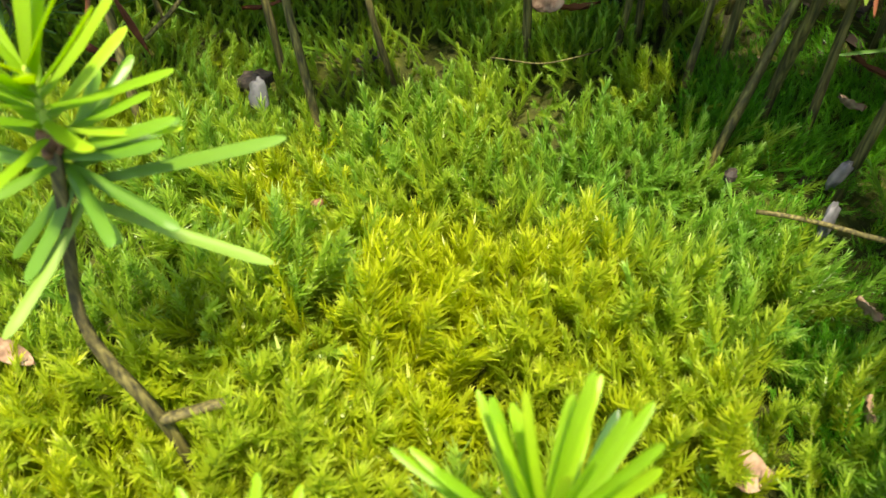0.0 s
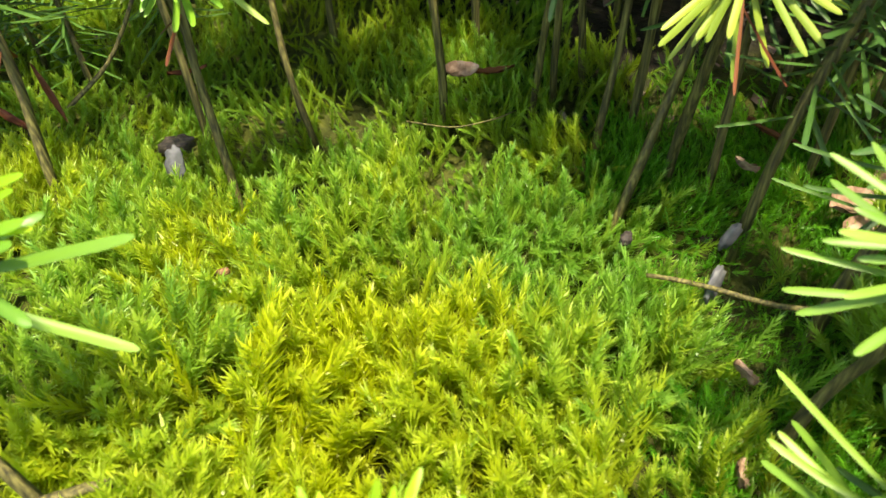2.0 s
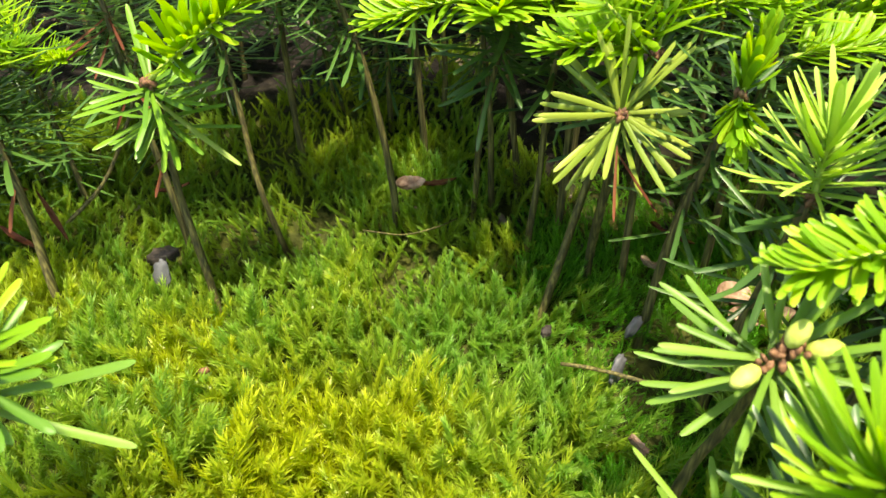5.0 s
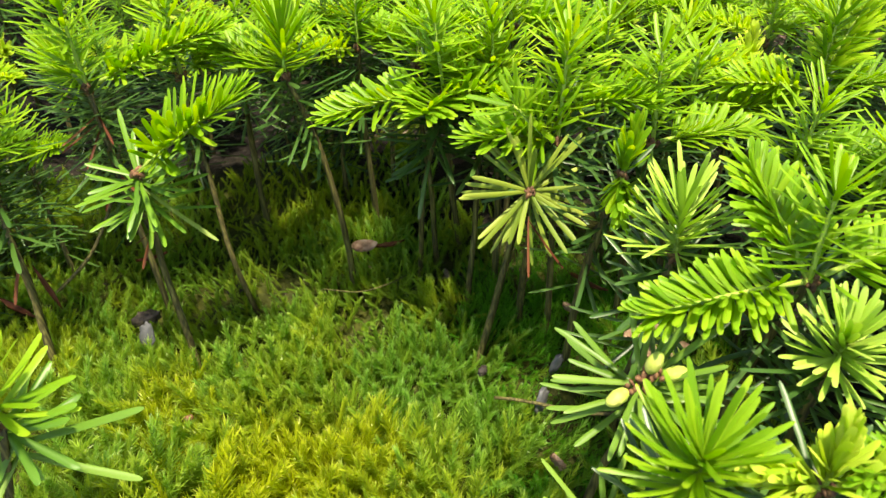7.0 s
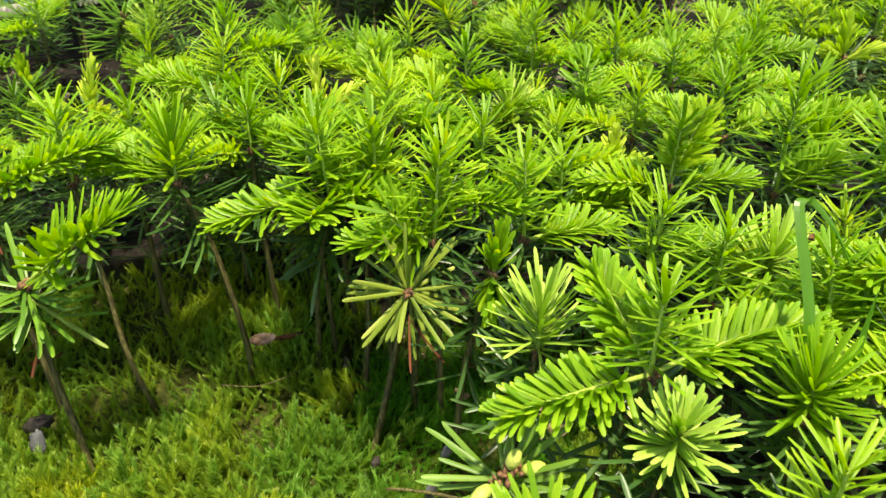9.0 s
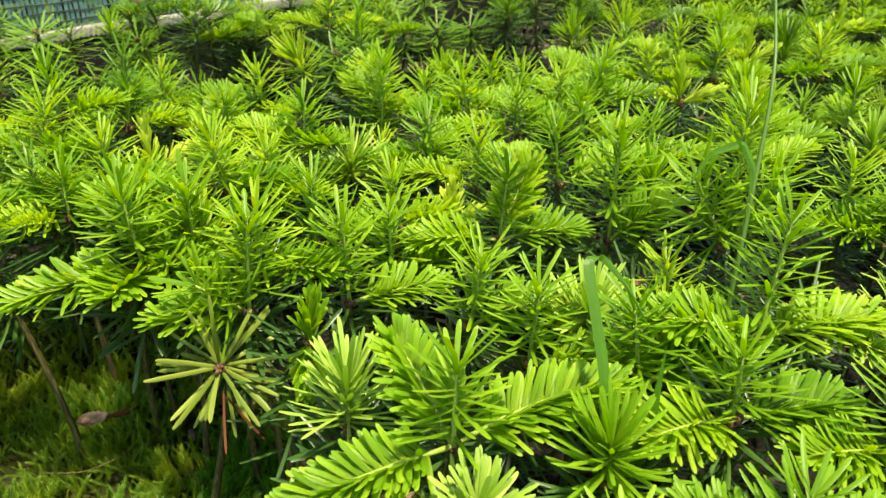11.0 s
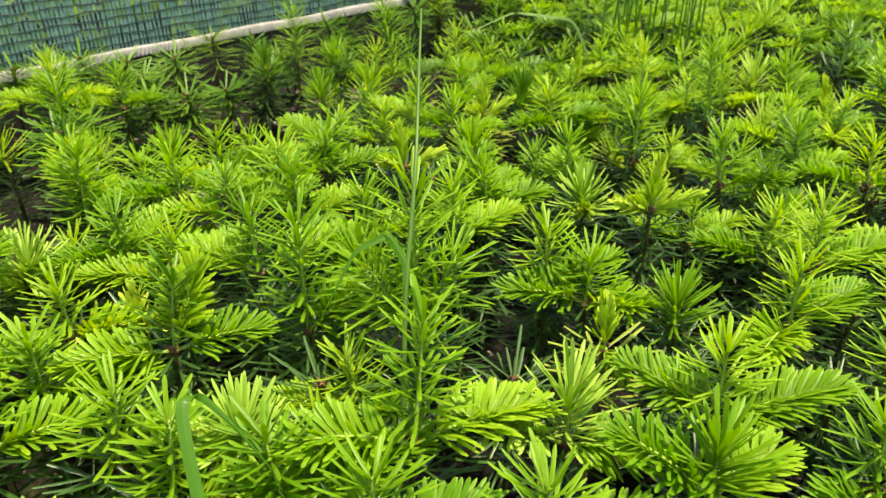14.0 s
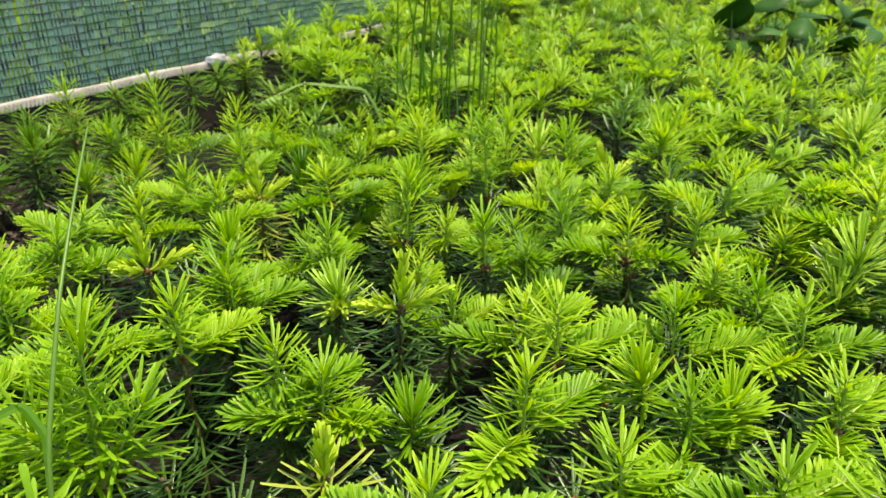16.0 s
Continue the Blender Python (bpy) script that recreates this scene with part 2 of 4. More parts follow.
# ---- mesh helpers ----
def mesh_object(name, v, faces, material, parent=None, label="", smooth=True, attrs=None, slots=None):
    """One mesh object; v is n x 3, faces an m x k array of indices (k = 3 or 4)."""
    v, faces = np.asarray(v, np.float32), np.asarray(faces, np.int32)
    me = bpy.data.meshes.new(name)
    me.vertices.add(len(v))
    me.vertices.foreach_set("co", v.ravel())
    k = faces.shape[1]
    me.loops.add(faces.size)
    me.loops.foreach_set("vertex_index", faces.ravel())
    me.polygons.add(len(faces))
    me.polygons.foreach_set("loop_start", np.arange(len(faces), dtype=np.int32) * k)
    me.polygons.foreach_set("loop_total", np.full(len(faces), k, np.int32))
    me.polygons.foreach_set("use_smooth", np.full(len(faces), smooth, bool))
    for key, values in (attrs or {}).items():
        me.attributes.new(key, "FLOAT", "POINT").data.foreach_set("value", np.asarray(values, np.float32))
    me.update(calc_edges=True)
    for m in (material if isinstance(material, list) else [material]):
        me.materials.append(m)
    if slots is not None:
        me.polygons.foreach_set("material_index", np.asarray(slots, np.int32))
    ob = new(name, me)
    if parent is not None:
        ob.parent = parent
    if label:
        ob["label"] = label
    return ob


def part(name, bm, material, parent, label=""):
    me = bpy.data.meshes.new(name)
    bm.to_mesh(me)
    bm.free()
    for f in me.polygons:
        f.use_smooth = True
    me.materials.append(material)
    ob = new(name, me)
    ob.parent = parent
    if label:
        ob["label"] = label
    return ob


def scattered(template, faces, mats):
    """Copies of a template at many 4 x 4 matrices, joined: vertices and faces."""
    mats = np.asarray(mats)
    h = np.concatenate([template, np.ones((len(template), 1))], 1)
    v = np.einsum("nij,kj->nki", mats[:, :3, :], h).reshape(-1, 3)
    f = (faces[None] + (np.arange(len(mats)) * len(template))[:, None, None]).reshape(-1, faces.shape[1])
    return v, f


def unit(a):
    return a / np.maximum(np.linalg.norm(a, axis=-1, keepdims=True), 1e-9)


def tube(path, radii, sides=8, wobble=0.0, rng=None):
    """A closed tapered tube along a path: vertices and quads."""
    path = np.asarray(path, float)
    n = len(path)
    t = unit(np.gradient(path, axis=0))
    ref = np.array([1.0, 0, 0]) if abs(t[:, 0]).mean() < 0.8 else np.array([0, 1.0, 0])
    a = unit(np.cross(t, ref))
    b = np.cross(t, a)
    ang = np.linspace(0, 2 * np.pi, sides, endpoint=False)
    r = np.asarray(radii)[:, None] * np.ones((n, sides))
    if wobble:
        r = r * (1 + wobble * rng.standard_normal((1, sides)) + 0.5 * wobble * rng.standard_normal((n, sides)))
    v = path[:, None] + r[..., None] * (np.cos(ang)[None, :, None] * a[:, None] + np.sin(ang)[None, :, None] * b[:, None])
    i, j = np.meshgrid(np.arange(n - 1), np.arange(sides), indexing="ij")
    f = np.stack([i * sides + j, i * sides + (j + 1) % sides, (i + 1) * sides + (j + 1) % sides, (i + 1) * sides + j], -1).reshape(-1, 4)
    ends = []
    for base, flip in ((0, True), ((n - 1) * sides, False)):
        for k in range(0, sides - 2, 2):
            q = [base, base + k + 1, base + k + 2, base + k + 3]
            ends.append(q[::-1] if flip else q)
    return v.reshape(-1, 3), np.concatenate([f, np.array(ends)])


def bezier(p0, p1, p2, n):
    s = np.linspace(0, 1, n)[:, None]
    return (1 - s) ** 2 * np.asarray(p0) + 2 * s * (1 - s) * np.asarray(p1) + s ** 2 * np.asarray(p2)


# ---- ground ----
def smooth(a, b, x):
    t = np.clip((x - a) / (b - a), 0, 1)
    return t * t * (3 - 2 * t)


def relief(x, y):
    """Height of the ground: a low swelling bed with small clods."""
    z = 0.004 * np.sin(17 * x + 1.3) * np.cos(14 * y + 0.4) + 0.0022 * np.sin(61 * x + 40 * y) + 0.0015 * np.cos(93 * y - 55 * x + 2)
    z = z + 0.015 * np.clip((y - 0.3) / 0.4, 0, 1) + 0.045 * smooth(-0.30, -0.03, y - 0.775 - 0.2 * np.clip(x, -1, 1.3))
    dip = (1 - smooth(0.75, 1.05, np.hypot((x + 0.03) / 0.27, (y - 0.15) / 0.24)))
    z = z - 0.013 * dip
    return z * np.clip(3.0 - np.hypot(x - 0.4, y - 0.4), 0.15, 1)


def steps(lo, hi, fine, far):
    core = np.arange(lo, hi + 1e-6, fine)
    out = np.geomspace(0.03, far, 26)
    return np.concatenate([lo - out[::-1], core, hi + out])


def build_ground():
    xs, ys = steps(-0.5, 1.5, 0.014, 120.0), steps(-0.3, 1.1, 0.014, 120.0)
    X, Y = np.meshgrid(xs, ys, indexing="ij")
    rng = np.random.default_rng(5)
    Z = relief(X, Y) + rng.standard_normal(X.shape) * 0.0016 * (np.hypot(X - 0.5, Y - 0.4) < 2)
    i, j = np.meshgrid(np.arange(len(xs) - 1), np.arange(len(ys) - 1), indexing="ij")
    m = len(ys)
    f = np.stack([i * m + j, (i + 1) * m + j, (i + 1) * m + j + 1, i * m + j + 1], -1).reshape(-1, 4)
    edge = np.where(X < 0.03, 0.40, 0.31) - Y + 0.01 * np.sin(60 * X) * np.cos(50 * Y)
    mossy = smooth(-0.02, 0.02, edge) * smooth(-0.34, -0.28, X) * smooth(-0.26, -0.20, -X) * smooth(-0.06, 0.0, Y)
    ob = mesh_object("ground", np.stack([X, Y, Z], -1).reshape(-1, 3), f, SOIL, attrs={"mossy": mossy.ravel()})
    tagged(ob, "dark crumbly nursery bed soil under the seedlings", "ground", kind="structure")


build_ground()


# ---- moss ----
def moss_shoot(rng, flat, n=62):
    """One feathery shoot 1 long along +z: small pointed leaves overlapping along a bending stem. Vertices, triangles, and how far up each vertex sits."""
    v, f, along = [], [], []
    bend = rng.uniform(0.10, 0.50)
    for k in range(n):
        s = 0.33 + 0.67 * ((k + rng.uniform(0, 0.6)) / n) ** 0.9
        a = k * 2.39996 + rng.uniform(-0.35, 0.35)
        rad = np.array([math.cos(a), flat * math.sin(a), 0.0])
        rad /= np.linalg.norm(rad)
        stem = np.array([2 * bend * s, 0, 0.9])
        stem /= np.linalg.norm(stem)
        open_ = math.radians(rng.uniform(24, 42) * (1 - 0.55 * s ** 5) + 4)
        d = stem * math.cos(open_) + rad * math.sin(open_)
        d /= np.linalg.norm(d)
        ln = rng.uniform(0.15, 0.21) * (1 - 0.40 * s ** 4)
        w = 0.0140 * (1 - 0.3 * s ** 3) * rng.uniform(0.8, 1.25)
        side = np.cross(d, rad)
        side /= np.linalg.norm(side)
        nrm = np.cross(side, d)
        p = np.array([bend * s * s, 0, s * 0.88])
        b = len(v)
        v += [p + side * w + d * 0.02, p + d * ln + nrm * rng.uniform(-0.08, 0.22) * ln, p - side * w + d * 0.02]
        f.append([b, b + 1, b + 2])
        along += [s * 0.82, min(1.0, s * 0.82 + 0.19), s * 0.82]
    return np.array(v), np.array(f), np.array(along)


def yellowness(x, y):
    """Where the moss is yellow rather than green: its own colour, and sunlit patches painted into the tint."""
    w = 0.25 + 0.75 * (1 - smooth(0.3, 1.3, np.hypot((x + 0.005) / 0.055, (y - 0.125) / 0.060)))
    w = np.maximum(w, 0.72 * (1 - smooth(0.6, 1.2, np.hypot((x + 0.085) / 0.105, (y - 0.075) / 0.062))))
    w = np.maximum(w, 0.80 * (1 - smooth(0.4, 1.1, np.hypot((x + 0.054) / 0.026, (y - 0.185) / 0.045))))
    w = np.maximum(w, 0.80 * (1 - smooth(0.5, 1.1, np.hypot((x - 0.045) / 0.045, (y - 0.082) / 0.032))))
    w = np.maximum(w, 0.62 * (1 - smooth(0.5, 1.1, np.hypot((x + 0.14) / 0.05, (y - 0.23) / 0.05))))
    w = np.maximum(w, 0.55 * (1 - smooth(0.5, 1.1, np.hypot((x + 0.01) / 0.08, (y - 0.36) / 0.06))))
    w = w - 0.25 * (1 - smooth(0.4, 1.1, np.hypot((x - 0.06) / 0.05, (y - 0.19) / 0.06)))
    w = w + 0.13 * np.sin(70 * x + 33 * y) * np.cos(58 * y - 21 * x)
    return np.clip(w, 0, 1)


def build_moss(name, label, count, area, size, keep, seed, shift=0.0, leaves=42, material=None, clump=0.012):
    rng = np.random.default_rng(seed)
    kinds = [moss_shoot(rng, fl, leaves) for fl in (0.25, 0.3, 0.35, 0.4, 0.45, 0.5, 0.6, 0.7, 0.3, 0.35, 0.4, 0.5)]
    x0, x1, y0, y1 = area
    clumps = int((x1 - x0) * (y1 - y0) / clump ** 2)
    cx, cy = rng.uniform(x0, x1, clumps), rng.uniform(y0, y1, clumps)
    ok = keep(cx, cy, rng)
    cx, cy = cx[ok], cy[ok]
    clumps = len(cx)
    flow = 1.6 + 1.3 * np.sin(30 * cx + 9 * cy) + 1.1 * np.cos(26 * cy - 12 * cx) + 1.1 * smooth(0.13, 0.07, cy) * smooth(0.0, -0.08, cx) + rng.normal(0, 0.7, clumps)
    tall, hue, drop = rng.uniform(0.75, 1.25, clumps), rng.normal(0, 0.10, clumps), rng.uniform(-0.004, 0.004, clumps)
    who = rng.integers(0, clumps, count)
    ox, oy = rng.normal(0, clump * 0.50, count), rng.normal(0, clump * 0.50, count)
    x, y = cx[who] + ox, cy[who] + oy
    n = len(x)
    mound = 0.006 * np.sin(38 * x + 12 * y) * np.cos(33 * y - 7 * x) + 0.003 * np.sin(95 * x + 20) * np.cos(88 * y) + drop[who] - 0.006 * np.minimum(1.5, np.hypot(ox, oy) / clump)
    length = size(x, y) * tall[who] * (0.66 + 0.70 * rng.random(n) ** 1.3)
    lean = np.radians(np.abs(rng.normal(45, 15, n)))
    away = np.stack([np.cos(flow[who]) + 1.1 * ox / clump + rng.normal(0, 0.28, n), np.sin(flow[who]) + 1.1 * oy / clump + rng.normal(0, 0.28, n)])
    toward = np.arctan2(away[1], away[0])
    spin = toward + np.pi + rng.normal(0, 0.8, n)
    az = np.stack([np.sin(lean) * np.cos(toward), np.sin(lean) * np.sin(toward), np.cos(lean)], -1)
    ref = np.stack([np.cos(spin), np.sin(spin), np.zeros(n)], -1)
    ax = unit(ref - az * (ref * az).sum(-1, keepdims=True))
    ay = np.cross(az, ax)
    M = np.zeros((n, 4, 4))
    for c, a in enumerate((ax, ay, az)):
        M[:, :3, c] = a * length[:, None]
    M[:, :3, 3] = np.stack([x, y, relief(x, y) + 0.6 * (mound + 0.005) + 0.001], -1)
    tint = np.clip(yellowness(x, y) + shift + hue[who] + rng.normal(0, 0.06, n), 0, 1)
    kind = rng.integers(0, len(kinds), n)
    V, F, A, T, o = [], [], [], [], 0
    for k, (tv, tf, ta) in enumerate(kinds):
        pick = np.where(kind == k)[0]
        v, f = scattered(tv, tf, M[pick])
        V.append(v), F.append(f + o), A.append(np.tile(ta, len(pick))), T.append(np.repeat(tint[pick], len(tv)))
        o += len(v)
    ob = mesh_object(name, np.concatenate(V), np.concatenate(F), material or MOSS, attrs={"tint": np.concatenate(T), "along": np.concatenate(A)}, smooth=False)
    tagged(ob, label, "moss", kind="stuff")


def fine_patch(x, y):
    """Below 1 where the low fine moss grows instead of the feathery one."""
    return np.minimum(np.hypot((x - 0.155) / 0.07, (y - 0.215) / 0.085), np.hypot((x - 0.125) / 0.042, (y - 0.105) / 0.050))


def feather_area(x, y, rng):
    wob = 0.02 * np.sin(31 * x) + 0.014 * np.sin(57 * x + 1)
    edge = np.where(x < 0.075, 0.42, 0.305) + wob
    soft = y + rng.normal(0, 0.012, len(y))
    bare = (np.hypot((x + 0.118) / 0.052, (y - 0.155) / 0.046) + rng.normal(0, 0.15, len(x)) < 1) & (rng.uniform(0, 1, len(x)) < 0.5)
    chips = (np.hypot(x + 0.078, y - 0.226) < 0.0085) | (np.hypot(x - 0.111, y - 0.156) < 0.006) | (np.hypot(x - 0.124, y - 0.181) < 0.005)
    return (soft < edge) & ~chips & ~((fine_patch(x, y) + rng.normal(0, 0.10, len(x)) < 1) & (rng.uniform(0, 1, len(x)) < 0.85)) & ~bare


def fine_area(x, y, rng):
    return fine_patch(x, y) + rng.normal(0, 0.10, len(x)) < 1.05


build_moss("feather_moss", "yellow-green feathery moss carpet in dense upright shoots", 13000, (-0.25, 0.20, 0.03, 0.42),
           lambda x, y: 0.0262 + 0.006 * (1 - smooth(0.12, 0.18, y)) - 0.009 * smooth(0.19, 0.27, y) + 0.003 * np.sin(23 * x) * np.cos(19 * y), feather_area, 11, leaves=76, clump=0.0145)
build_moss("fine_moss", "low bright green moss of fine short shoots", 5200, (0.06, 0.25, 0.04, 0.30),
           lambda x, y: 0.0125 + 0.003 * np.sin(40 * x) * np.cos(37 * y), fine_area, 12, -0.15, 32, DEEPMOSS, 0.009)


# ---- needles ----
def needle_template(sides=4, bend=0.10, twist=0.0):
    """A flat blunt needle 1 long along +y, half as wide as its own unit, rounded above (+z) and flat below."""
    st = np.array([0.0, 0.12, 0.50, 0.86, 0.96, 1.0])
    wd = np.array([0.35, 0.74, 1.0, 0.98, 0.72, 0.25])
    if sides == 3:
        st, wd = np.array([0.0, 0.72, 1.0]), np.array([0.55, 1.0, 0.60])
    if sides == 2:
        st, wd = np.array([0.0, 0.45, 0.90, 1.0]), np.array([0.5, 1.0, 0.92, 0.38])
    v = []
    for s, w in zip(st, wd):
        z = -bend * 22 * s * s          # the bend is a share of the length, about 22 half widths
        x = twist * 6 * s * s
        v += [(x - w, s, z), (x, s, z + 0.42 * w), (x + w, s, z), (x - w, s, z), (x + w, s, z)]
    f = []
    for k in range(len(st) - 1):
        a, n = k * 5, k * 5 + 5
        f += [(a, n, n + 1, a + 1), (a + 1, n + 1, n + 2, a + 2)]
        if sides != 3:
            f.append((a + 4, n + 4, n + 3, a + 3))
        elif k == 0:
            f.append((a + 4, n + 9, n + 8, a + 3))
    return np.array(v, float), np.array(f)[:, ::-1]


WIDE = 0.00102          # half width of a needle
SHAPES = [needle_template(4, b, t) for b, t in ((-0.05, 0.2), (0.04, -0.25), (-0.11, 0.2), (-0.08, -0.2), (-0.02, 0.1))]
PLAIN = needle_template(3, -0.05)
MIDDLE = [needle_template(2, b, t) for b, t in ((-0.04, 0.2), (0.03, -0.25), (-0.11, 0.15))]
NEEDLES = {}


def needle_mesh(material, k):
    key = (material.name, k)
    if key not in NEEDLES:
        v, f = SHAPES[k]
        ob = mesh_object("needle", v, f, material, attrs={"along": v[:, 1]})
        NEEDLES[key] = ob.data
        bpy.data.objects.remove(ob)
    return NEEDLES[key]


def frames(pos, d, up, length, width):
    """Matrices that lay needles at pos along d with their face towards up."""
    d = unit(d)
    z = unit(up - d * (up * d).sum(-1, keepdims=True))
    x = np.cross(d, z)
    M = np.zeros((len(d), 4, 4))
    M[:, :3, 0], M[:, :3, 1], M[:, :3, 2] = x * width[:, None], d * length[:, None], z * width[:, None]
    M[:, :3, 3] = pos
    M[:, 3, 3] = 1
    return M


def axis_of(p0, vec, sag, n):
    """A twig's line from p0 by vec, sagging or rising in the middle."""
    p0, vec = np.asarray(p0, float), np.asarray(vec, float)
    s = np.linspace(0, 1, n)[:, None]
    return p0 + vec * s + np.array([0, 0, 1.0]) * sag * np.linalg.norm(vec) * (s * (1 - s)) * 4


def ring(d):
    ref = np.where(np.abs(d[:, 2:3]) < 0.85, np.array([[0, 0, 1.0]]), np.array([[0, 1.0, 0]]))
    a = unit(np.cross(d, ref))
    return a, np.cross(a, d)


def along_path(path, s):
    k = np.clip(s * (len(path) - 1), 0, len(path) - 1.001)
    i = k.astype(int)
    w = (k - i)[:, None]
    return path[i] * (1 - w) + path[i + 1] * w, unit(path[i + 1] - path[i])


def needles_radial(path, n, length, rng, a0=78, a1=38, start=0.10, taper=0.28, power=3.0):
    """All round an upright shoot, opening towards its foot."""
    s = start + (1 - start) * (np.arange(n) + rng.uniform(0, 0.7, n)) / n
    p, d = along_path(path, s)
    u, w = ring(d)
    a = np.arange(n) * 2.39996 + rng.normal(0, 0.22, n)
    rad = u * np.cos(a)[:, None] + w * np.sin(a)[:, None]
    op = np.radians(a0 + (a1 - a0) * s ** power + rng.normal(0, 9, n))
    dirs = d * np.cos(op)[:, None] + rad * np.sin(op)[:, None]
    ln = length * (1 - taper * s ** 2) * (0.75 + 0.25 * np.minimum(1, s * 5)) * rng.uniform(0.85, 1.12, n)
    return frames(p, dirs, d - rad * 0.25, ln, np.full(n, WIDE) * rng.uniform(0.85, 1.12, n))


def needles_comb(path, n, length, rng, spread=64):
    """Two-ranked along a side shoot, the upper ones raised, like a comb."""
    s = 0.17 + 0.83 * (np.arange(n) + rng.uniform(0, 0.5, n)) / n
    p, d = along_path(path, s)
    flat = unit(np.cross(d, np.array([0, 0, 1.0])))
    up = unit(np.cross(flat, d))
    sgn = np.where(np.arange(n) % 2 == 0, 1.0, -1.0)
    row = (np.arange(n) // 2) % 4
    rise = np.select([row == 0, row == 1, row == 2], [-0.15, 0.18, 0.50], 0.95) + rng.normal(0, 0.12, n)
    op = np.radians(spread * (1 - 0.62 * s ** 2.5) + rng.normal(0, 5, n))
    side = unit(flat * sgn[:, None] + up * rise[:, None])
    dirs = d * np.cos(op)[:, None] + side * np.sin(op)[:, None]
    ln = length * (0.70 + 0.30 * np.sin(np.pi * np.clip(s * 0.9 + 0.12, 0, 1))) * rng.uniform(0.9, 1.08, n) * np.where(row >= 2, 0.85, 1.0)
    return frames(p, dirs, up + d * 0.3, ln, np.full(n, WIDE * 1.08) * rng.uniform(0.88, 1.1, n))


def spec_of(kind, vec, rng, dense, fine=1.0):
    ln = float(np.linalg.norm(vec))
    if kind == "L":
        return dict(n=int((28 + 780 * ln) * dense), length=0.0275 * (0.48 + 0.52 * fine), sag=rng.uniform(-0.02, 0.02))
    if kind == "C":
        return dict(n=int((20 + 1800 * ln) * dense), length=0.0198 * (0.45 + 0.55 * fine), sag=rng.uniform(0.02, 0.08))
    if kind == "F":
        return dict(n=int(74 * dense), length=0.0265 * (0.55 + 0.45 * min(1.0, fine + 0.2)), sag=0.0)
    if kind == "T":
        return dict(n=int(52 * dense), length=0.0145, sag=0.0)
    return dict(n=0, length=0, sag=0.0)


def bud(center, axis, size):
    """A fat closed bud: overlapping scales drawn in as rings on an egg."""
    d = Vector(axis).normalized()
    bm = bmesh.new()
    bmesh.ops.create_uvsphere(bm, u_segments=10, v_segments=8, radius=1.0)
    for v in bm.verts:
        k = 1 + 0.07 * math.sin(9 * v.co.z + 3 * math.atan2(v.co.y, v.co.x))
        v.co = Vector((v.co.x * 0.62 * k, v.co.y * 0.62 * k, v.co.z * (1.0 if v.co.z < 0 else 1.15))) * size
    bm.transform(Matrix.Translation(center) @ d.to_track_quat("Z", "Y").to_matrix().to_4x4())
    return bm


def scales_at(p, rng, size=0.0034, n=8):
    """The brown bud scales round a whorl."""
    bm = bmesh.new()
    for k in range(n):
        a = k * 2.4 + rng.uniform(-0.3, 0.3)
        r = size * rng.uniform(0.2, 0.75)
        c = Vector(p) + Vector((math.cos(a) * r, math.sin(a) * r, rng.uniform(-0.5, 0.6) * size))
        ret = bmesh.ops.create_icosphere(bm, subdivisions=1, radius=size * rng.uniform(0.30, 0.55))
        rot = Euler((rng.uniform(-0.8, 0.8), rng.uniform(-0.8, 0.8), a)).to_matrix()
        for v in ret["verts"]:
            v.co = c + rot @ Vector((v.co.x * 0.8, v.co.y * 0.8, v.co.z * 1.5))
    return bm


def put_needles(M, material, parent, rng, single, near, name="needles"):
    """Needles under a shoot: one object each where single, else one joined mesh."""
    if not len(M):
        return None
    if single:
        for m, k in zip(M, rng.integers(0, len(SHAPES), len(M))):
            ob = new("needle", needle_mesh(material, int(k)))
            ob.parent = parent
            ob.matrix_basis = Matrix(m.tolist())
    else:
        if near:
            V, F, A, o = [], [], [], 0
            kinds = rng.integers(0, len(MIDDLE), len(M))
            for k, (tv, tf) in enumerate(MIDDLE):
                pick = kinds == k
                if pick.any():
                    v, f = scattered(tv, tf, M[pick])
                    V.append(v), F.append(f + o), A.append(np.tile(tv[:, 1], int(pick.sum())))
                    o += len(v)
            v, f, a = np.concatenate(V), np.concatenate(F), np.concatenate(A)
        else:
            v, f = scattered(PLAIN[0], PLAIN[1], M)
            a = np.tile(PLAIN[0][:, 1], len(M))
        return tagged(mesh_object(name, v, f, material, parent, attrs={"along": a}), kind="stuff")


TONES = {"n": NEW, "p": PALE, "d": DEEP, "o": OLD, "m": MID, "g": GREENISH, "y": AGED, "x": DEAD, "b": BRUSH}


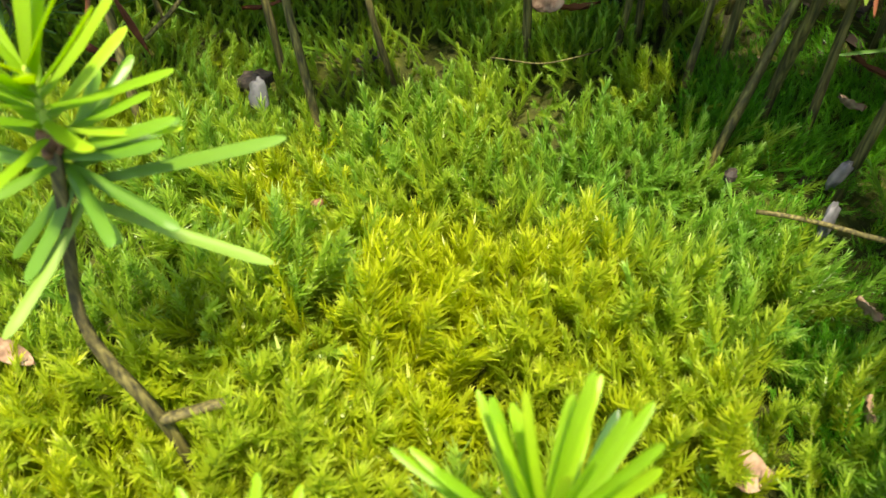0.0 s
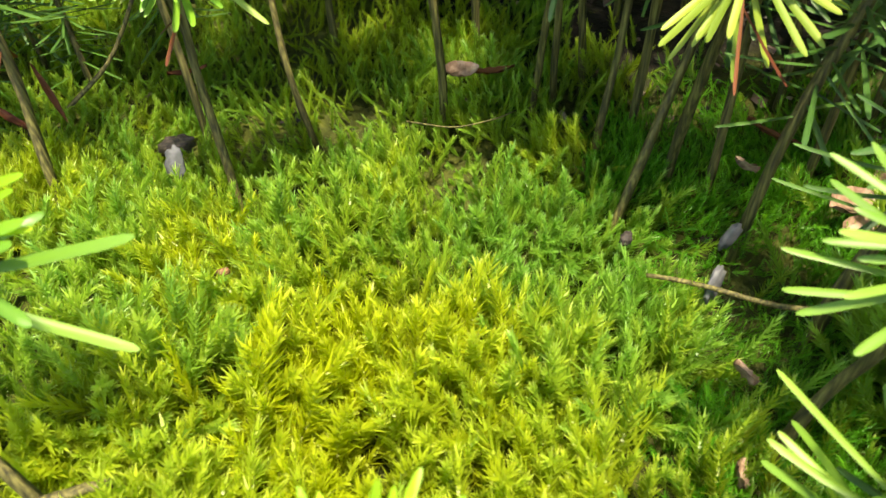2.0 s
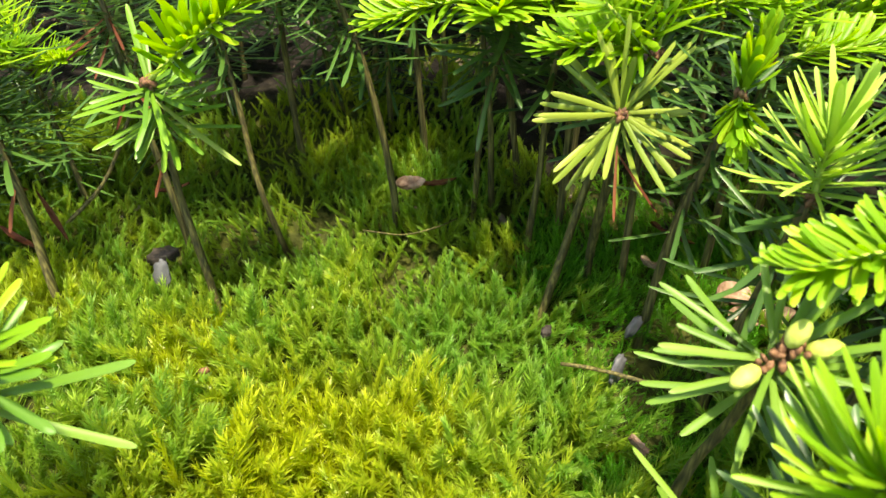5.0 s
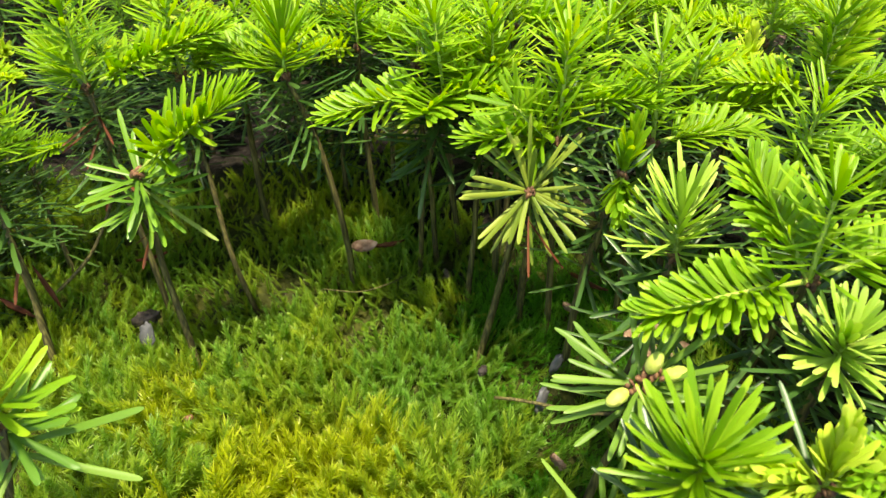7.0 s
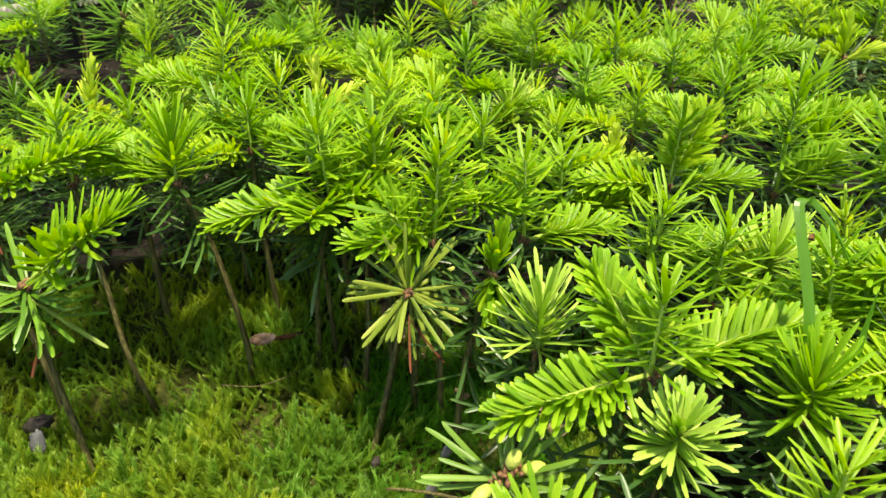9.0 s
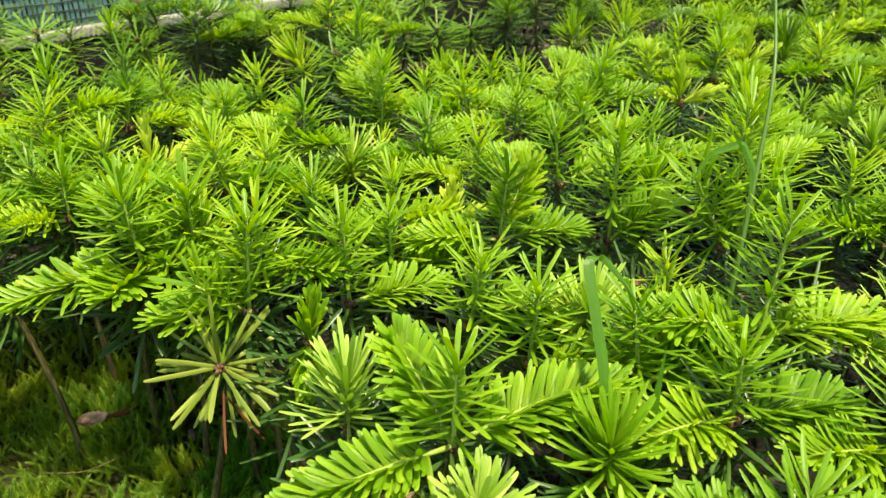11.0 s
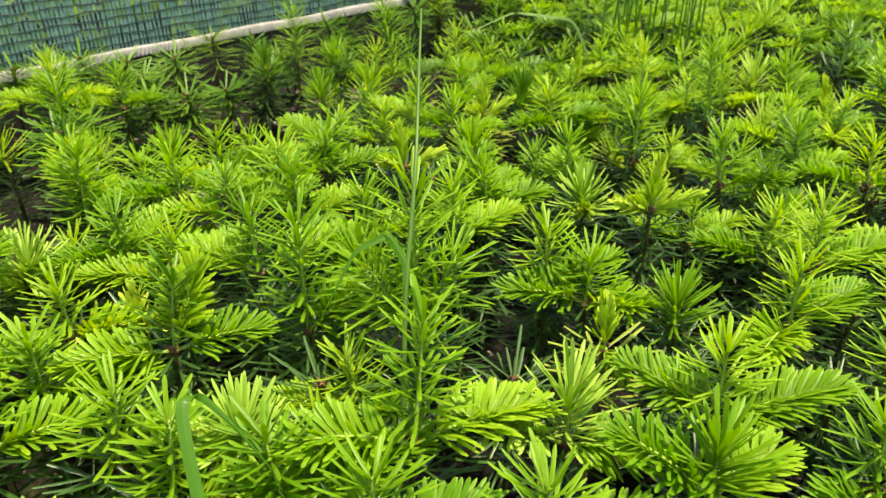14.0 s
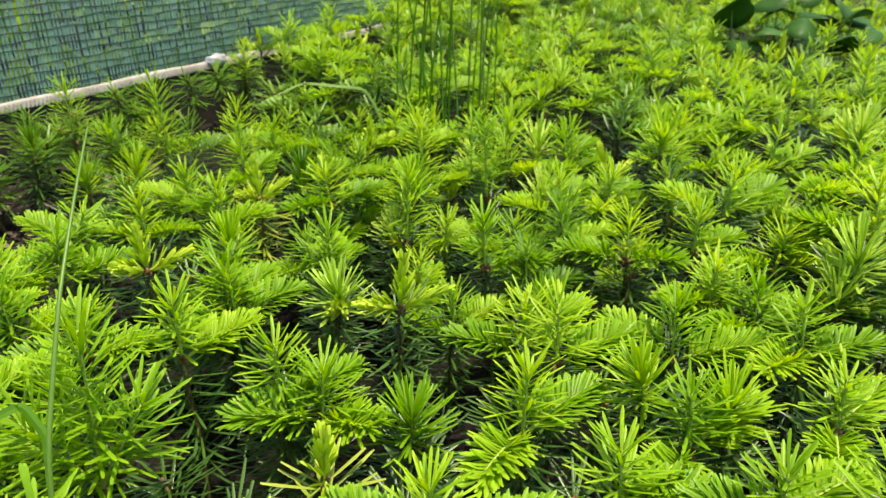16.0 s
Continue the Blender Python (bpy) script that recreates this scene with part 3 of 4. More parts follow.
def seedling(base, node, shoots, old=46, old_tone="o", single=False, near=True, seed=0, label="", bare=0.52, old_len=0.0295, lean=None, kink=0.0, dense=1.0, dead=0, stout=1.0, knob=0.0044, fine=1.0, via=None, loose=(), girth=1.0):
    """A young fir: a bare brown stem, dark older needles above, a scaly whorl, and this year's shoots."""
    rng = np.random.default_rng(seed + 1000)
    bx, by = base
    bz = float(relief(np.array(bx), np.array(by))) - 0.004
    root = new("fir_seedling")
    root.location = (bx, by, bz)
    tagged(root, label or "young fir seedling with bright new needles over dark older ones", "fir seedling", "fir seedlings in the bed")
    top = np.array(node) - np.array((bx, by, bz))
    mid = top * np.array((0.35, 0.35, 0.55)) + np.array((kink + rng.uniform(-0.004, 0.004), rng.uniform(-0.004, 0.004), 0))
    if lean:
        mid = top - np.array(lean) * 0.05
    path = bezier((0, 0, 0), mid, top, 13)
    if via:
        bend = np.array([(0, 0, 0), *[np.array(q) - (bx, by, bz) for q in via], top])
        path = np.stack([np.interp(np.linspace(0, 1, 13), np.linspace(0, 1, len(bend)), bend[:, c]) for c in range(3)], -1)
        path[1:-1] = (path[:-2] + 2 * path[1:-1] + path[2:]) / 4
    sway = np.sin(np.linspace(0, np.pi, 13))[:, None] * np.sin(np.linspace(0, rng.uniform(5, 9), 13) + rng.uniform(0, 6))[:, None]
    path = path + sway * 0.0022 * np.array([[rng.uniform(-1, 1), rng.uniform(-1, 1), 0]])
    v, f = tube(path, girth * np.linspace(0.0019, 0.0013, 13), 8, 0.14, rng)
    mesh_object("stem", v, f, BARK, root)
    part("whorl", scales_at(top, rng, knob), SCALE, root, "brown papery bud scales")
    if old:
        s = bare + (1 - bare) * np.power((np.arange(old) + rng.uniform(0, 0.8, old)) / old, 0.7)
        p, d = along_path(path, np.minimum(s, 0.985))
        u, w = ring(d)
        a = np.arange(old) * 2.39996 + rng.normal(0, 0.3, old)
        rad = u * np.cos(a)[:, None] + w * np.sin(a)[:, None]
        q = (s - bare) / (1 - bare)
        op = np.radians(104 - 34 * q ** 2 + rng.normal(0, 10, old))
        dirs = d * np.cos(op)[:, None] + rad * np.sin(op)[:, None]
        M = frames(p, dirs, d + 0 * rad, old_len * rng.uniform(0.75, 1.12, old), np.full(old, WIDE * 1.05) * rng.uniform(0.85, 1.12, old))
        M[:, :3, 0] *= stout
        if single:
            for m, k in zip(M, rng.integers(0, len(SHAPES), old)):
                ob = new("needle", needle_mesh(TONES[old_tone], int(k)))
                ob.parent, ob.matrix_basis = root, Matrix(m.tolist())
                if old_tone == "o":
                    ob["label"] = "dark green older needle"
        else:
            put_needles(M, TONES[old_tone], root, rng, False, False, "old_needles")["label"] = "dark glossy older needles"
    for k in range(dead):
        a = rng.uniform(0, 6.28)
        d = np.array([[math.cos(a) * 0.8, math.sin(a) * 0.8, -0.75]])
        M = frames(path[8:9], d, np.array([[0, 0, 1.0]]), np.array([0.02]), np.array([WIDE]))
        ob = new("dead_needle", needle_mesh(DEAD, k % 5))
        ob.parent, ob.matrix_basis = root, Matrix(M[0].tolist())
        ob["label"] = "withered red-brown needle"
    for drop, dx, dy, dz, tone in loose:
        d = np.array([[dx, dy, dz]]) / 1000.0
        M = frames((top + np.array((0, 0, -drop / 1000.0)))[None], d, np.array([[0.1, -0.5, 1.0]]), np.linalg.norm(d, axis=1), np.array([WIDE * stout * (0.6 if tone == "x" else 1.0)]))
        ob = new("needle", needle_mesh(TONES[tone], int(rng.integers(0, 5))))
        ob.parent, ob.matrix_basis = root, Matrix(M[0].tolist())
    for kind, dx, dy, dz, tone in shoots:
        vec = np.array((dx, dy, dz)) / 1000.0
        if kind == "B":
            ob = part("bud", bud(Vector(top) + Vector(vec) * 0.7, vec, 0.0041), BUDGREEN, root, "fat pale green unopened bud")
            part("bud_cap", scales_at(top + vec * 0.35, rng, 0.003, 5), SCALE, root, "brown bud scales")
            continue
        sp = spec_of(kind, vec, rng, dense, fine)
        ax = axis_of(top, vec if kind != "F" else vec * 0.62, sp["sag"], 7)
        v, f = tube(ax, np.linspace(0.0011, 0.0005, 7), 6)
        shoot = mesh_object("shoot", v, f, TWIG, root, "fresh green shoot of this year")
        if kind == "L":
            M = needles_radial(ax, sp["n"], sp["length"], rng)
        elif kind == "C":
            M = needles_comb(ax, sp["n"], sp["length"], rng)
        elif kind == "F":
            M = needles_radial(ax, sp["n"], sp["length"], rng, 86, 22, 0.05, 0.10, 1.2)
        else:
            M = needles_radial(ax, sp["n"], sp["length"], rng, 40, 5, 0.05, 0.10, 1.0)
            M[:, :3, 0] *= 1.3
        M[:, :3, 0] *= stout
        put_needles(M, TONES[tone], shoot, rng, single, near)
    return root


# ---- the seedlings round the clearing ----
# foot, whorl, shoots (kind, reach in millimetres, tone)
taken = []


def near_plant(foot, whorl, shoots, extra):
    """One of the plants that stand round the clearing; nearest to it every needle is a part of its own."""
    seedling(foot, whorl, shoots, single=whorl[0] < 0.24, seed=len(taken), **{"stout": 0.94, "knob": 0.0034, "fine": 0.80 if whorl[0] > 0.11 else 0.95, **(dict(old=46, bare=0.66, old_len=0.030, stout=1.05) if whorl[1] > 0.2 and whorl[0] < 0.13 else {}), **extra})
    taken.append(whorl[:2])


near_plant((0.084, 0.203), (0.109, 0.190, 0.106), [], dict(old=46, old_tone="y", bare=0.80, loose=[(12, -4, -17, -19, "x"), (14, 12, -12, -19, "x")], stout=0.9, knob=0.0026, lean=(-0.25, -0.92, 0.33), label="young fir seedling with yellowed needles and no new shoot"))
near_plant((-0.056, 0.228), (-0.057, 0.237, 0.106), [("C", 46, -8, 32, "n")], dict(fine=1.8, old=44, dead=2, lean=(0.1, -0.4, 0.9), bare=0.72, old_tone="m", old_len=0.028, loose=[(6, 30, -17, -24, "y")]))
near_plant((-0.076, 0.275), (-0.085, 0.290, 0.126), [("L", -2, 3, 48, "n"), ("C", 66, -2, 24, "n")], dict(dead=2, fine=1.05, loose=[(14, -14, -16, -8, "x"), (18, -20, -8, -10, "x"), (12, 10, -18, -10, "x"), (20, -6, -18, -14, "x")]))
near_plant((-0.117, 0.219), (-0.122, 0.246, 0.104), [("L", 4, 10, 44, "n"), ("C", -32, 8, 14, "n")], dict(dead=2))
near_plant((0.027, 0.281), (0.009, 0.284, 0.126), [("F", 2, 8, 34, "n"), ("C", -30, 16, 12, "n")], dict(kink=0.016))
near_plant((-0.029, 0.278), (-0.044, 0.305, 0.122), [("L", 0, 2, 38, "n"), ("C", 30, 12, 12, "n")], dict(kink=-0.008, dead=1))
near_plant((0.066, 0.285), (0.083, 0.257, 0.121), [("L", -3, 2, 38, "n"), ("C", -52, -8, -2, "n"), ("C", 22, -14, 4, "n"), ("C", -12, -30, 6, "n")], {})
near_plant((0.116, 0.236), (0.125, 0.210, 0.117), [("L", 5, 8, 42, "n"), ("L", -20, -3, 20, "n"), ("C", -34, -2, 6, "n")], {})
near_plant((0.091, 0.258), (0.107, 0.262, 0.114), [("L", 0, 2, 42, "n"), ("C", -22, 10, 16, "n"), ("C", 4, -28, 10, "n")], {})
near_plant((0.128, 0.190), (0.146, 0.186, 0.112), [("T", 2, -1, 16, "n"), ("T", -4, -12, -5, "n")], dict(old=44))
near_plant((0.165, 0.222), (0.170, 0.216, 0.108), [("L", 0, 3, 42, "n"), ("C", 40, -4, 4, "n")], {})
near_plant((0.141, 0.150), (0.152, 0.142, 0.102), [("F", 2, 4, 30, "p")], {})
near_plant((0.166, 0.120), (0.181, 0.107, 0.115), [("C", -54, -8, 1, "n"), ("C", 58, -2, 12, "n"), ("L", 3, 4, 32, "n"), ("C", -10, 30, 26, "n")], {})
near_plant((0.112, 0.108), (0.124, 0.093, 0.094), [("B", 4, 0, 10, "p"), ("B", 13, -3, 5, "p"), ("B", -13, -6, -2, "p")], dict(old=36, old_tone="g", bare=0.78, stout=0.98, lean=(-0.1, -0.4, 0.9)))
near_plant((0.116, 0.060), (0.122, 0.050, 0.097), [("F", 0, -3, 26, "n")], {})
near_plant((0.104, 0.066), (0.106, 0.064, 0.068), [], dict(old=24, old_tone="g", bare=0.6, label="short young fir seedling with pale green needles"))
near_plant((0.176, 0.092), (0.181, 0.085, 0.099), [("F", 0, -3, 20, "p")], dict(fine=0.35))
near_plant((0.150, 0.050), (0.155, 0.044, 0.099), [("T", 0, 0, 18, "b"), ("T", 17, -4, 12, "b"), ("T", -14, 0, 8, "b")], {})
near_plant((0.252, 0.238), (0.252, 0.233, 0.117), [("L", 6, 6, 34, "d"), ("C", -42, 4, 6, "n"), ("C", 38, -8, 4, "n"), ("C", 18, 8, 34, "n")], {})
near_plant((0.246, 0.288), (0.245, 0.285, 0.104), [("T", 0, 0, 16, "b"), ("T", 8, -5, 5, "b")], {})
near_plant((0.305, 0.120), (0.312, 0.115, 0.121), [("L", 8, 5, 50, "n"), ("C", -44, 10, 14, "n"), ("C", 48, -12, 6, "n")], {})
near_plant((0.258, 0.124), (0.262, 0.118, 0.109), [("L", -3, 6, 34, "n"), ("C", 50, -2, 12, "n"), ("C", -30, -8, 6, "n")], {})
near_plant((0.350, 0.198), (0.354, 0.190, 0.116), [("L", 5, 5, 72, "n"), ("L", -22, 2, 42, "n"), ("L", 20, -8, 38, "n")], dict(fine=1.15, old=60, bare=0.3))
near_plant((0.318, 0.240), (0.318, 0.236, 0.103), [("L", 0, 0, 62, "n"), ("C", 26, -6, 20, "n")], dict(fine=1.15, old=60, bare=0.3))
near_plant((0.368, 0.104), (0.372, 0.099, 0.105), [("C", -40, 14, 22, "p"), ("F", 8, 6, 32, "p"), ("C", 20, -22, 0, "n")], {})
near_plant((0.428, 0.144), (0.431, 0.140, 0.107), [("T", 2, 2, 16, "b"), ("T", -3, -11, -2, "b")], dict(old=40, old_tone="y", bare=0.5, old_len=0.029))
near_plant((0.390, 0.048), (0.392, 0.043, 0.112), [("F", 2, 2, 32, "n"), ("C", -24, 22, 24, "n"), ("C", 32, 0, 6, "n")], {})
near_plant((0.197, 0.245), (0.197, 0.241, 0.099), [("L", 0, 0, 40, "n"), ("C", 42, -8, 14, "n")], {})
near_plant((-0.0704, 0.0880), (-0.0755, 0.108, 0.094), [("F", 4, -1, 27, "n")], dict(
    old=0, dense=0.36, stout=1.35, girth=0.86, via=[(-0.0706, 0.0884, 0.029), (-0.0784, 0.093, 0.0437), (-0.0817, 0.098, 0.0555), (-0.0803, 0.102, 0.0703), (-0.0788, 0.105, 0.0818)],
    loose=[(10, 43, -3, 10, "g"), (14, 33, -3, -20, "g"), (14, -11, -23, -16, "g"), (6, 8, -12, -10, "d"), (8, -17, -5, -18, "d"), (3, 22, -4, 2, "m"), (2, 24, -3, 7, "d"),
           (5, -26, 2, 2, "m"), (7, -22, 10, -2, "d"), (5, 14, -16, -6, "m"), (4, 2, 24, 2, "d"), (6, 18, 14, -3, "d"), (5, 23, -9, -9, "m"), (9, -8, -14, -14, "m"), (4, -14, -18, 0, "d"), (3, 12, 20, 6, "d")]))
near_plant((0.006, 0.038), (0.010, 0.042, 0.056), [("F", 0, 2, 28, "n")], dict(old=8, dense=0.7, label="short young fir seedling with a bright fan of new needles"))
near_plant((-0.034, 0.030), (-0.034, 0.030, 0.050), [("F", 0, 2, 26, "n")], dict(old=8, dense=0.7, label="short young fir seedling with a bright fan of new needles"))

# ---- the bed behind and beside it: whorls and the way each plant has grown ----
FORMS = {
    "l": [("L", 0, 2, 34, "n"), ("C", 34, -12, 10, "n")],
    "t": [("L", 2, 2, 58, "n")],
    "c": [("L", 2, 3, 30, "n"), ("C", -42, -4, 10, "n"), ("C", 40, -10, 8, "n")],
    "r": [("L", 0, 3, 32, "n"), ("C", 44, -8, 12, "n"), ("C", -24, 26, 12, "n")],
    "w": [("L", 0, 3, 32, "n"), ("C", -44, 4, 12, "n"), ("C", 20, -28, 12, "n")],
    "f": [("F", 0, 2, 28, "n")],
    "p": [("F", 2, 2, 24, "p"), ("T", -9, -6, 8, "b")],
    "u": [("T", 0, 0, 25, "b"), ("T", 18, -6, 9, "b"), ("T", -15, -5, 8, "b")],
    "h": [("L", -6, 4, 84, "n")],
    "e": [("F", 4, 6, 34, "d")],
    "q": [("L", 0, 3, 38, "d"), ("C", -36, 6, 10, "d")],
    "k": [],
}
rng = np.random.default_rng(77)
WORDS = {"k": "young fir seedling with dark needles and no new growth", "u": "young fir seedling with pale shoots just opening", "p": "young fir seedling with a pale fan of new needles",
         "t": "tall young fir seedling with one long leading shoot"}


def bed_plants(form, *whorls):
    """Plants of one form, each turned and grown a little differently."""
    for x, y, z in whorls:
        taken.append((x, y))
        edge = x < 0.19 and y < 0.42          # bare-stemmed beside the clearing
        strip = form == "k" and y > 0.65         # long-needled on the bare strip
        turn, grow = rng.normal(0, 0.35), rng.uniform(0.85, 1.15)
        co, si = math.cos(turn), math.sin(turn)
        shoots = [(kind, grow * (dx * co - dy * si) + rng.normal(0, 2), grow * (dx * si + dy * co) + rng.normal(0, 2), grow * dz, tone) for kind, dx, dy, dz, tone in FORMS[form]]
        seedling((x + rng.normal(0, 0.006), y + rng.normal(0, 0.006)), (x, y, z), shoots, old=54 if edge else 104, bare=0.62 if edge else 0.5 if strip else 0.24, old_len=0.033 if strip else 0.028, seed=200 + len(taken), near=x < 0.75 and y < 0.55, label=WORDS.get(form, ""),
                 fine=rng.uniform(0.70, 1.0), stout=1.1 if strip else 0.84, dense=1.15, old_tone="m" if strip else "y" if form == "u" and len(taken) % 4 == 1 else "o", knob=0.0028 if form == "k" else 0.0042)


bed_plants("l", (0.216, 0.181, 0.107), (0.230, 0.150, 0.105), (0.127, 0.314, 0.128), (0.074, 0.292, 0.122), (0.133, 0.232, 0.121), (0.038, 0.436, 0.142), (0.470, 0.308, 0.112), (0.545, 0.304, 0.112), (0.574, 0.128, 0.112), (0.449, 0.206, 0.106), (0.698, 0.225, 0.112), (0.758, 0.157, 0.112), (0.893, 0.193, 0.112))
bed_plants("l", (0.843, 0.341, 0.124), (0.629, 0.239, 0.114), (0.419, 0.256, 0.120), (0.926, 0.501, 0.122), (0.751, 0.455, 0.126), (0.145, 0.705, 0.118), (0.152, 0.332, 0.114), (0.520, 0.045, 0.098), (0.360, 0.345, 0.112), (0.520, 0.420, 0.118), (0.215, 0.290, 0.104), (0.165, 0.275, 0.108))
bed_plants("p", (0.259, 0.157, 0.110), (0.202, 0.348, 0.112), (0.523, 0.260, 0.110))
bed_plants("f", (0.283, 0.136, 0.100), (0.227, 0.082, 0.108), (0.109, 0.270, 0.112), (0.584, 0.078, 0.108), (0.483, 0.143, 0.096), (0.602, 0.041, 0.104), (0.522, 0.648, 0.128), (0.662, 0.352, 0.124), (0.360, 0.262, 0.108), (0.500, 0.360, 0.118), (0.474, 0.575, 0.112))
bed_plants("c", (0.281, 0.088, 0.112), (0.332, 0.060, 0.105), (0.072, 0.471, 0.118), (0.287, 0.459, 0.106), (0.300, 0.405, 0.122), (0.578, 0.047, 0.099), (0.520, 0.103, 0.106), (0.717, 0.086, 0.098), (0.782, 0.251, 0.118), (0.952, 0.295, 0.122), (0.590, 0.500, 0.122), (0.468, 0.292, 0.112), (0.179, 0.720, 0.112), (0.258, 0.673, 0.128))
bed_plants("c", (0.045, 0.330, 0.118), (-0.020, 0.345, 0.118), (0.122, 0.348, 0.118), (0.064, 0.366, 0.118), (0.300, 0.000, 0.098), (0.460, 0.020, 0.098), (0.205, 0.040, 0.096), (0.385, 0.305, 0.112), (0.400, 0.400, 0.118), (0.610, 0.400, 0.118), (0.266, 0.770, 0.118), (0.341, 0.459, 0.112), (0.567, 0.647, 0.114))
bed_plants("c", (0.640, 0.005, 0.104), (0.790, 0.110, 0.106))
bed_plants("r", (0.262, 0.036, 0.104), (0.311, 0.284, 0.116), (0.587, 0.165, 0.096), (0.719, 0.120, 0.100), (0.642, 0.098, 0.100), (0.440, 0.080, 0.100), (0.560, -0.005, 0.102))
bed_plants("w", (0.031, 0.406, 0.128), (0.178, 0.360, 0.130), (0.459, 0.184, 0.100), (0.713, 0.182, 0.112), (0.085, 0.312, 0.115), (0.316, 0.684, 0.112), (0.690, 0.045, 0.104))
bed_plants("u", (0.089, 0.382, 0.118), (0.441, 0.354, 0.130), (0.533, 0.213, 0.127), (0.567, 0.440, 0.124), (0.732, 0.510, 0.118), (1.214, 0.379, 0.152))
bed_plants("t", (0.242, 0.425, 0.098), (0.618, 0.311, 0.112), (0.788, 0.872, 0.122), (0.719, 0.328, 0.118), (0.516, 0.742, 0.118), (0.246, 0.502, 0.116))
bed_plants("h", (0.552, 0.572, 0.122))
bed_plants("e", (0.613, 0.446, 0.118), (0.469, 0.716, 0.112))
bed_plants("k", (0.498, 0.780, 0.112), (0.380, 0.704, 0.112), (0.345, 0.712, 0.112), (0.425, 0.724, 0.106), (0.360, 0.815, 0.112), (0.523, 0.824, 0.114), (0.618, 0.843, 0.118), (0.186, 0.726, 0.106))

# ---- the rest of the bed: a few plants repeated ----
proto, far_proto = [], []
for k, form in enumerate("cqrwfcrctcpwkrqu"):
    p = seedling((3.0 + 0.1 * k, -3.0), (3.0 + 0.1 * k + rng.normal(0, 0.008), -3.0 + rng.normal(0, 0.008), 0.098 + 0.004 * (k % 5)),
                 [(q[0], q[1] + rng.normal(0, 4), q[2] + rng.normal(0, 4), q[3], q[4]) for q in FORMS[form]], old=96, bare=0.24, seed=500 + k, near=False, dense=1.05, stout=0.88, knob=0.003, fine=rng.uniform(0.65, 0.95))
    proto.append(p)
    far_proto.append(seedling((3.0 + 0.1 * k, -3.3), (3.0 + 0.1 * k, -3.3, 0.108), FORMS[form], old=34, seed=600 + k, near=False, dense=0.52, stout=1.4, fine=0.8))

# plants of the row along the net: long dark needles, some with a small new tuft
row_proto = [seedling((3.0 + 0.1 * k, -3.6), (3.0 + 0.1 * k, -3.6 + 0.004 * k, 0.100), shoots, old=88, old_tone=tone, bare=0.55, old_len=0.034, seed=700 + k, near=False, stout=1.15, knob=0.003, lean=(0.2 - 0.1 * k, -0.25, 0.9),
                      label="young fir seedling with long dark needles beside the net")
             for k, (tone, shoots) in enumerate([("m", []), ("g", []), ("m", [("T", 0, 0, 20, "n")]), ("m", [])])]


def fence_y(x):
    return 0.775 + 0.20 * x


def open_ground(x, y):
    """No plants on the moss clearing, on the bare strip by the net, nor beyond it."""
    if y > fence_y(x) - 0.025 and x < 1.15:
        return True
    if x < 0.115 and y < 0.30 and x > -0.15 or x < 0.23 and y < 0.25:
        return True
    if 0.33 < x < 0.75 and y > 0.60 + 0.18 * (x - 0.4):
        return True
    if math.hypot((x - 0.405) / 0.12, (y - 0.625) / 0.155) < 1 or math.hypot((x - 0.18) / 0.065, (y - 0.61) / 0.085) < 1:
        return True
    if 0.85 < x < 1.0 and 0.35 < y < 0.47 or math.hypot(x - 1.13, y - 0.56) < 0.07 or math.hypot(x - 1.56, y - 0.46) < 0.10:
        return True
    return False


# low plants without new growth where the bed is dark
GAPS = [(0.315, 0.299), (0.388, 0.222), (0.40, 0.17), (0.463, 0.124), (0.559, 0.150), (0.636, 0.059), (0.60, 0.112), (0.656, 0.102), (0.319, 0.327), (0.341, 0.282), (0.465, 0.226), (0.495, 0.148), (0.535, 0.08)]
bed_plants("k", *[(x, y, 0.074 + 0.004 * (k % 4)) for k, (x, y) in enumerate(GAPS)])
spots = [(x + rng.normal(0, 0.008), fence_y(x) - rng.uniform(0.035, 0.075)) for x in np.arange(0.02, 0.80, 0.052)]
taken += spots
for k in range(9000):
    x, y = rng.uniform(-0.30, 2.2), rng.uniform(-0.10, 1.3)
    gap = 0.048 if 0.25 < x < 0.75 and y < 0.16 else 0.035 if x < 1.2 else 0.042
    if open_ground(x, y) or x < -0.28 or y < -0.06 or y < 0.34 * (x - 0.75) - 0.06 or x < -0.12 and y < 0.12 or any(math.hypot(x - a, y - b) < 0.042 for a, b in GAPS) or any(math.hypot(x - a, y - b) < 0.055 for a, b in ((0.435, 0.335), (0.525, 0.195), (0.558, 0.420))) or min(math.hypot(x - a, y - b) for a, b in taken) < gap:
        continue
    taken.append((x, y))
    spots.append((x, y))
spots.sort(key=lambda q: math.hypot(q[0] - 0.3, q[1] - 0.1))
far = [], [], [], []
far_mats, size = [BARK, TWIG, NEW, PALE, DEEP, OLD, AGED, BRUSH], 0
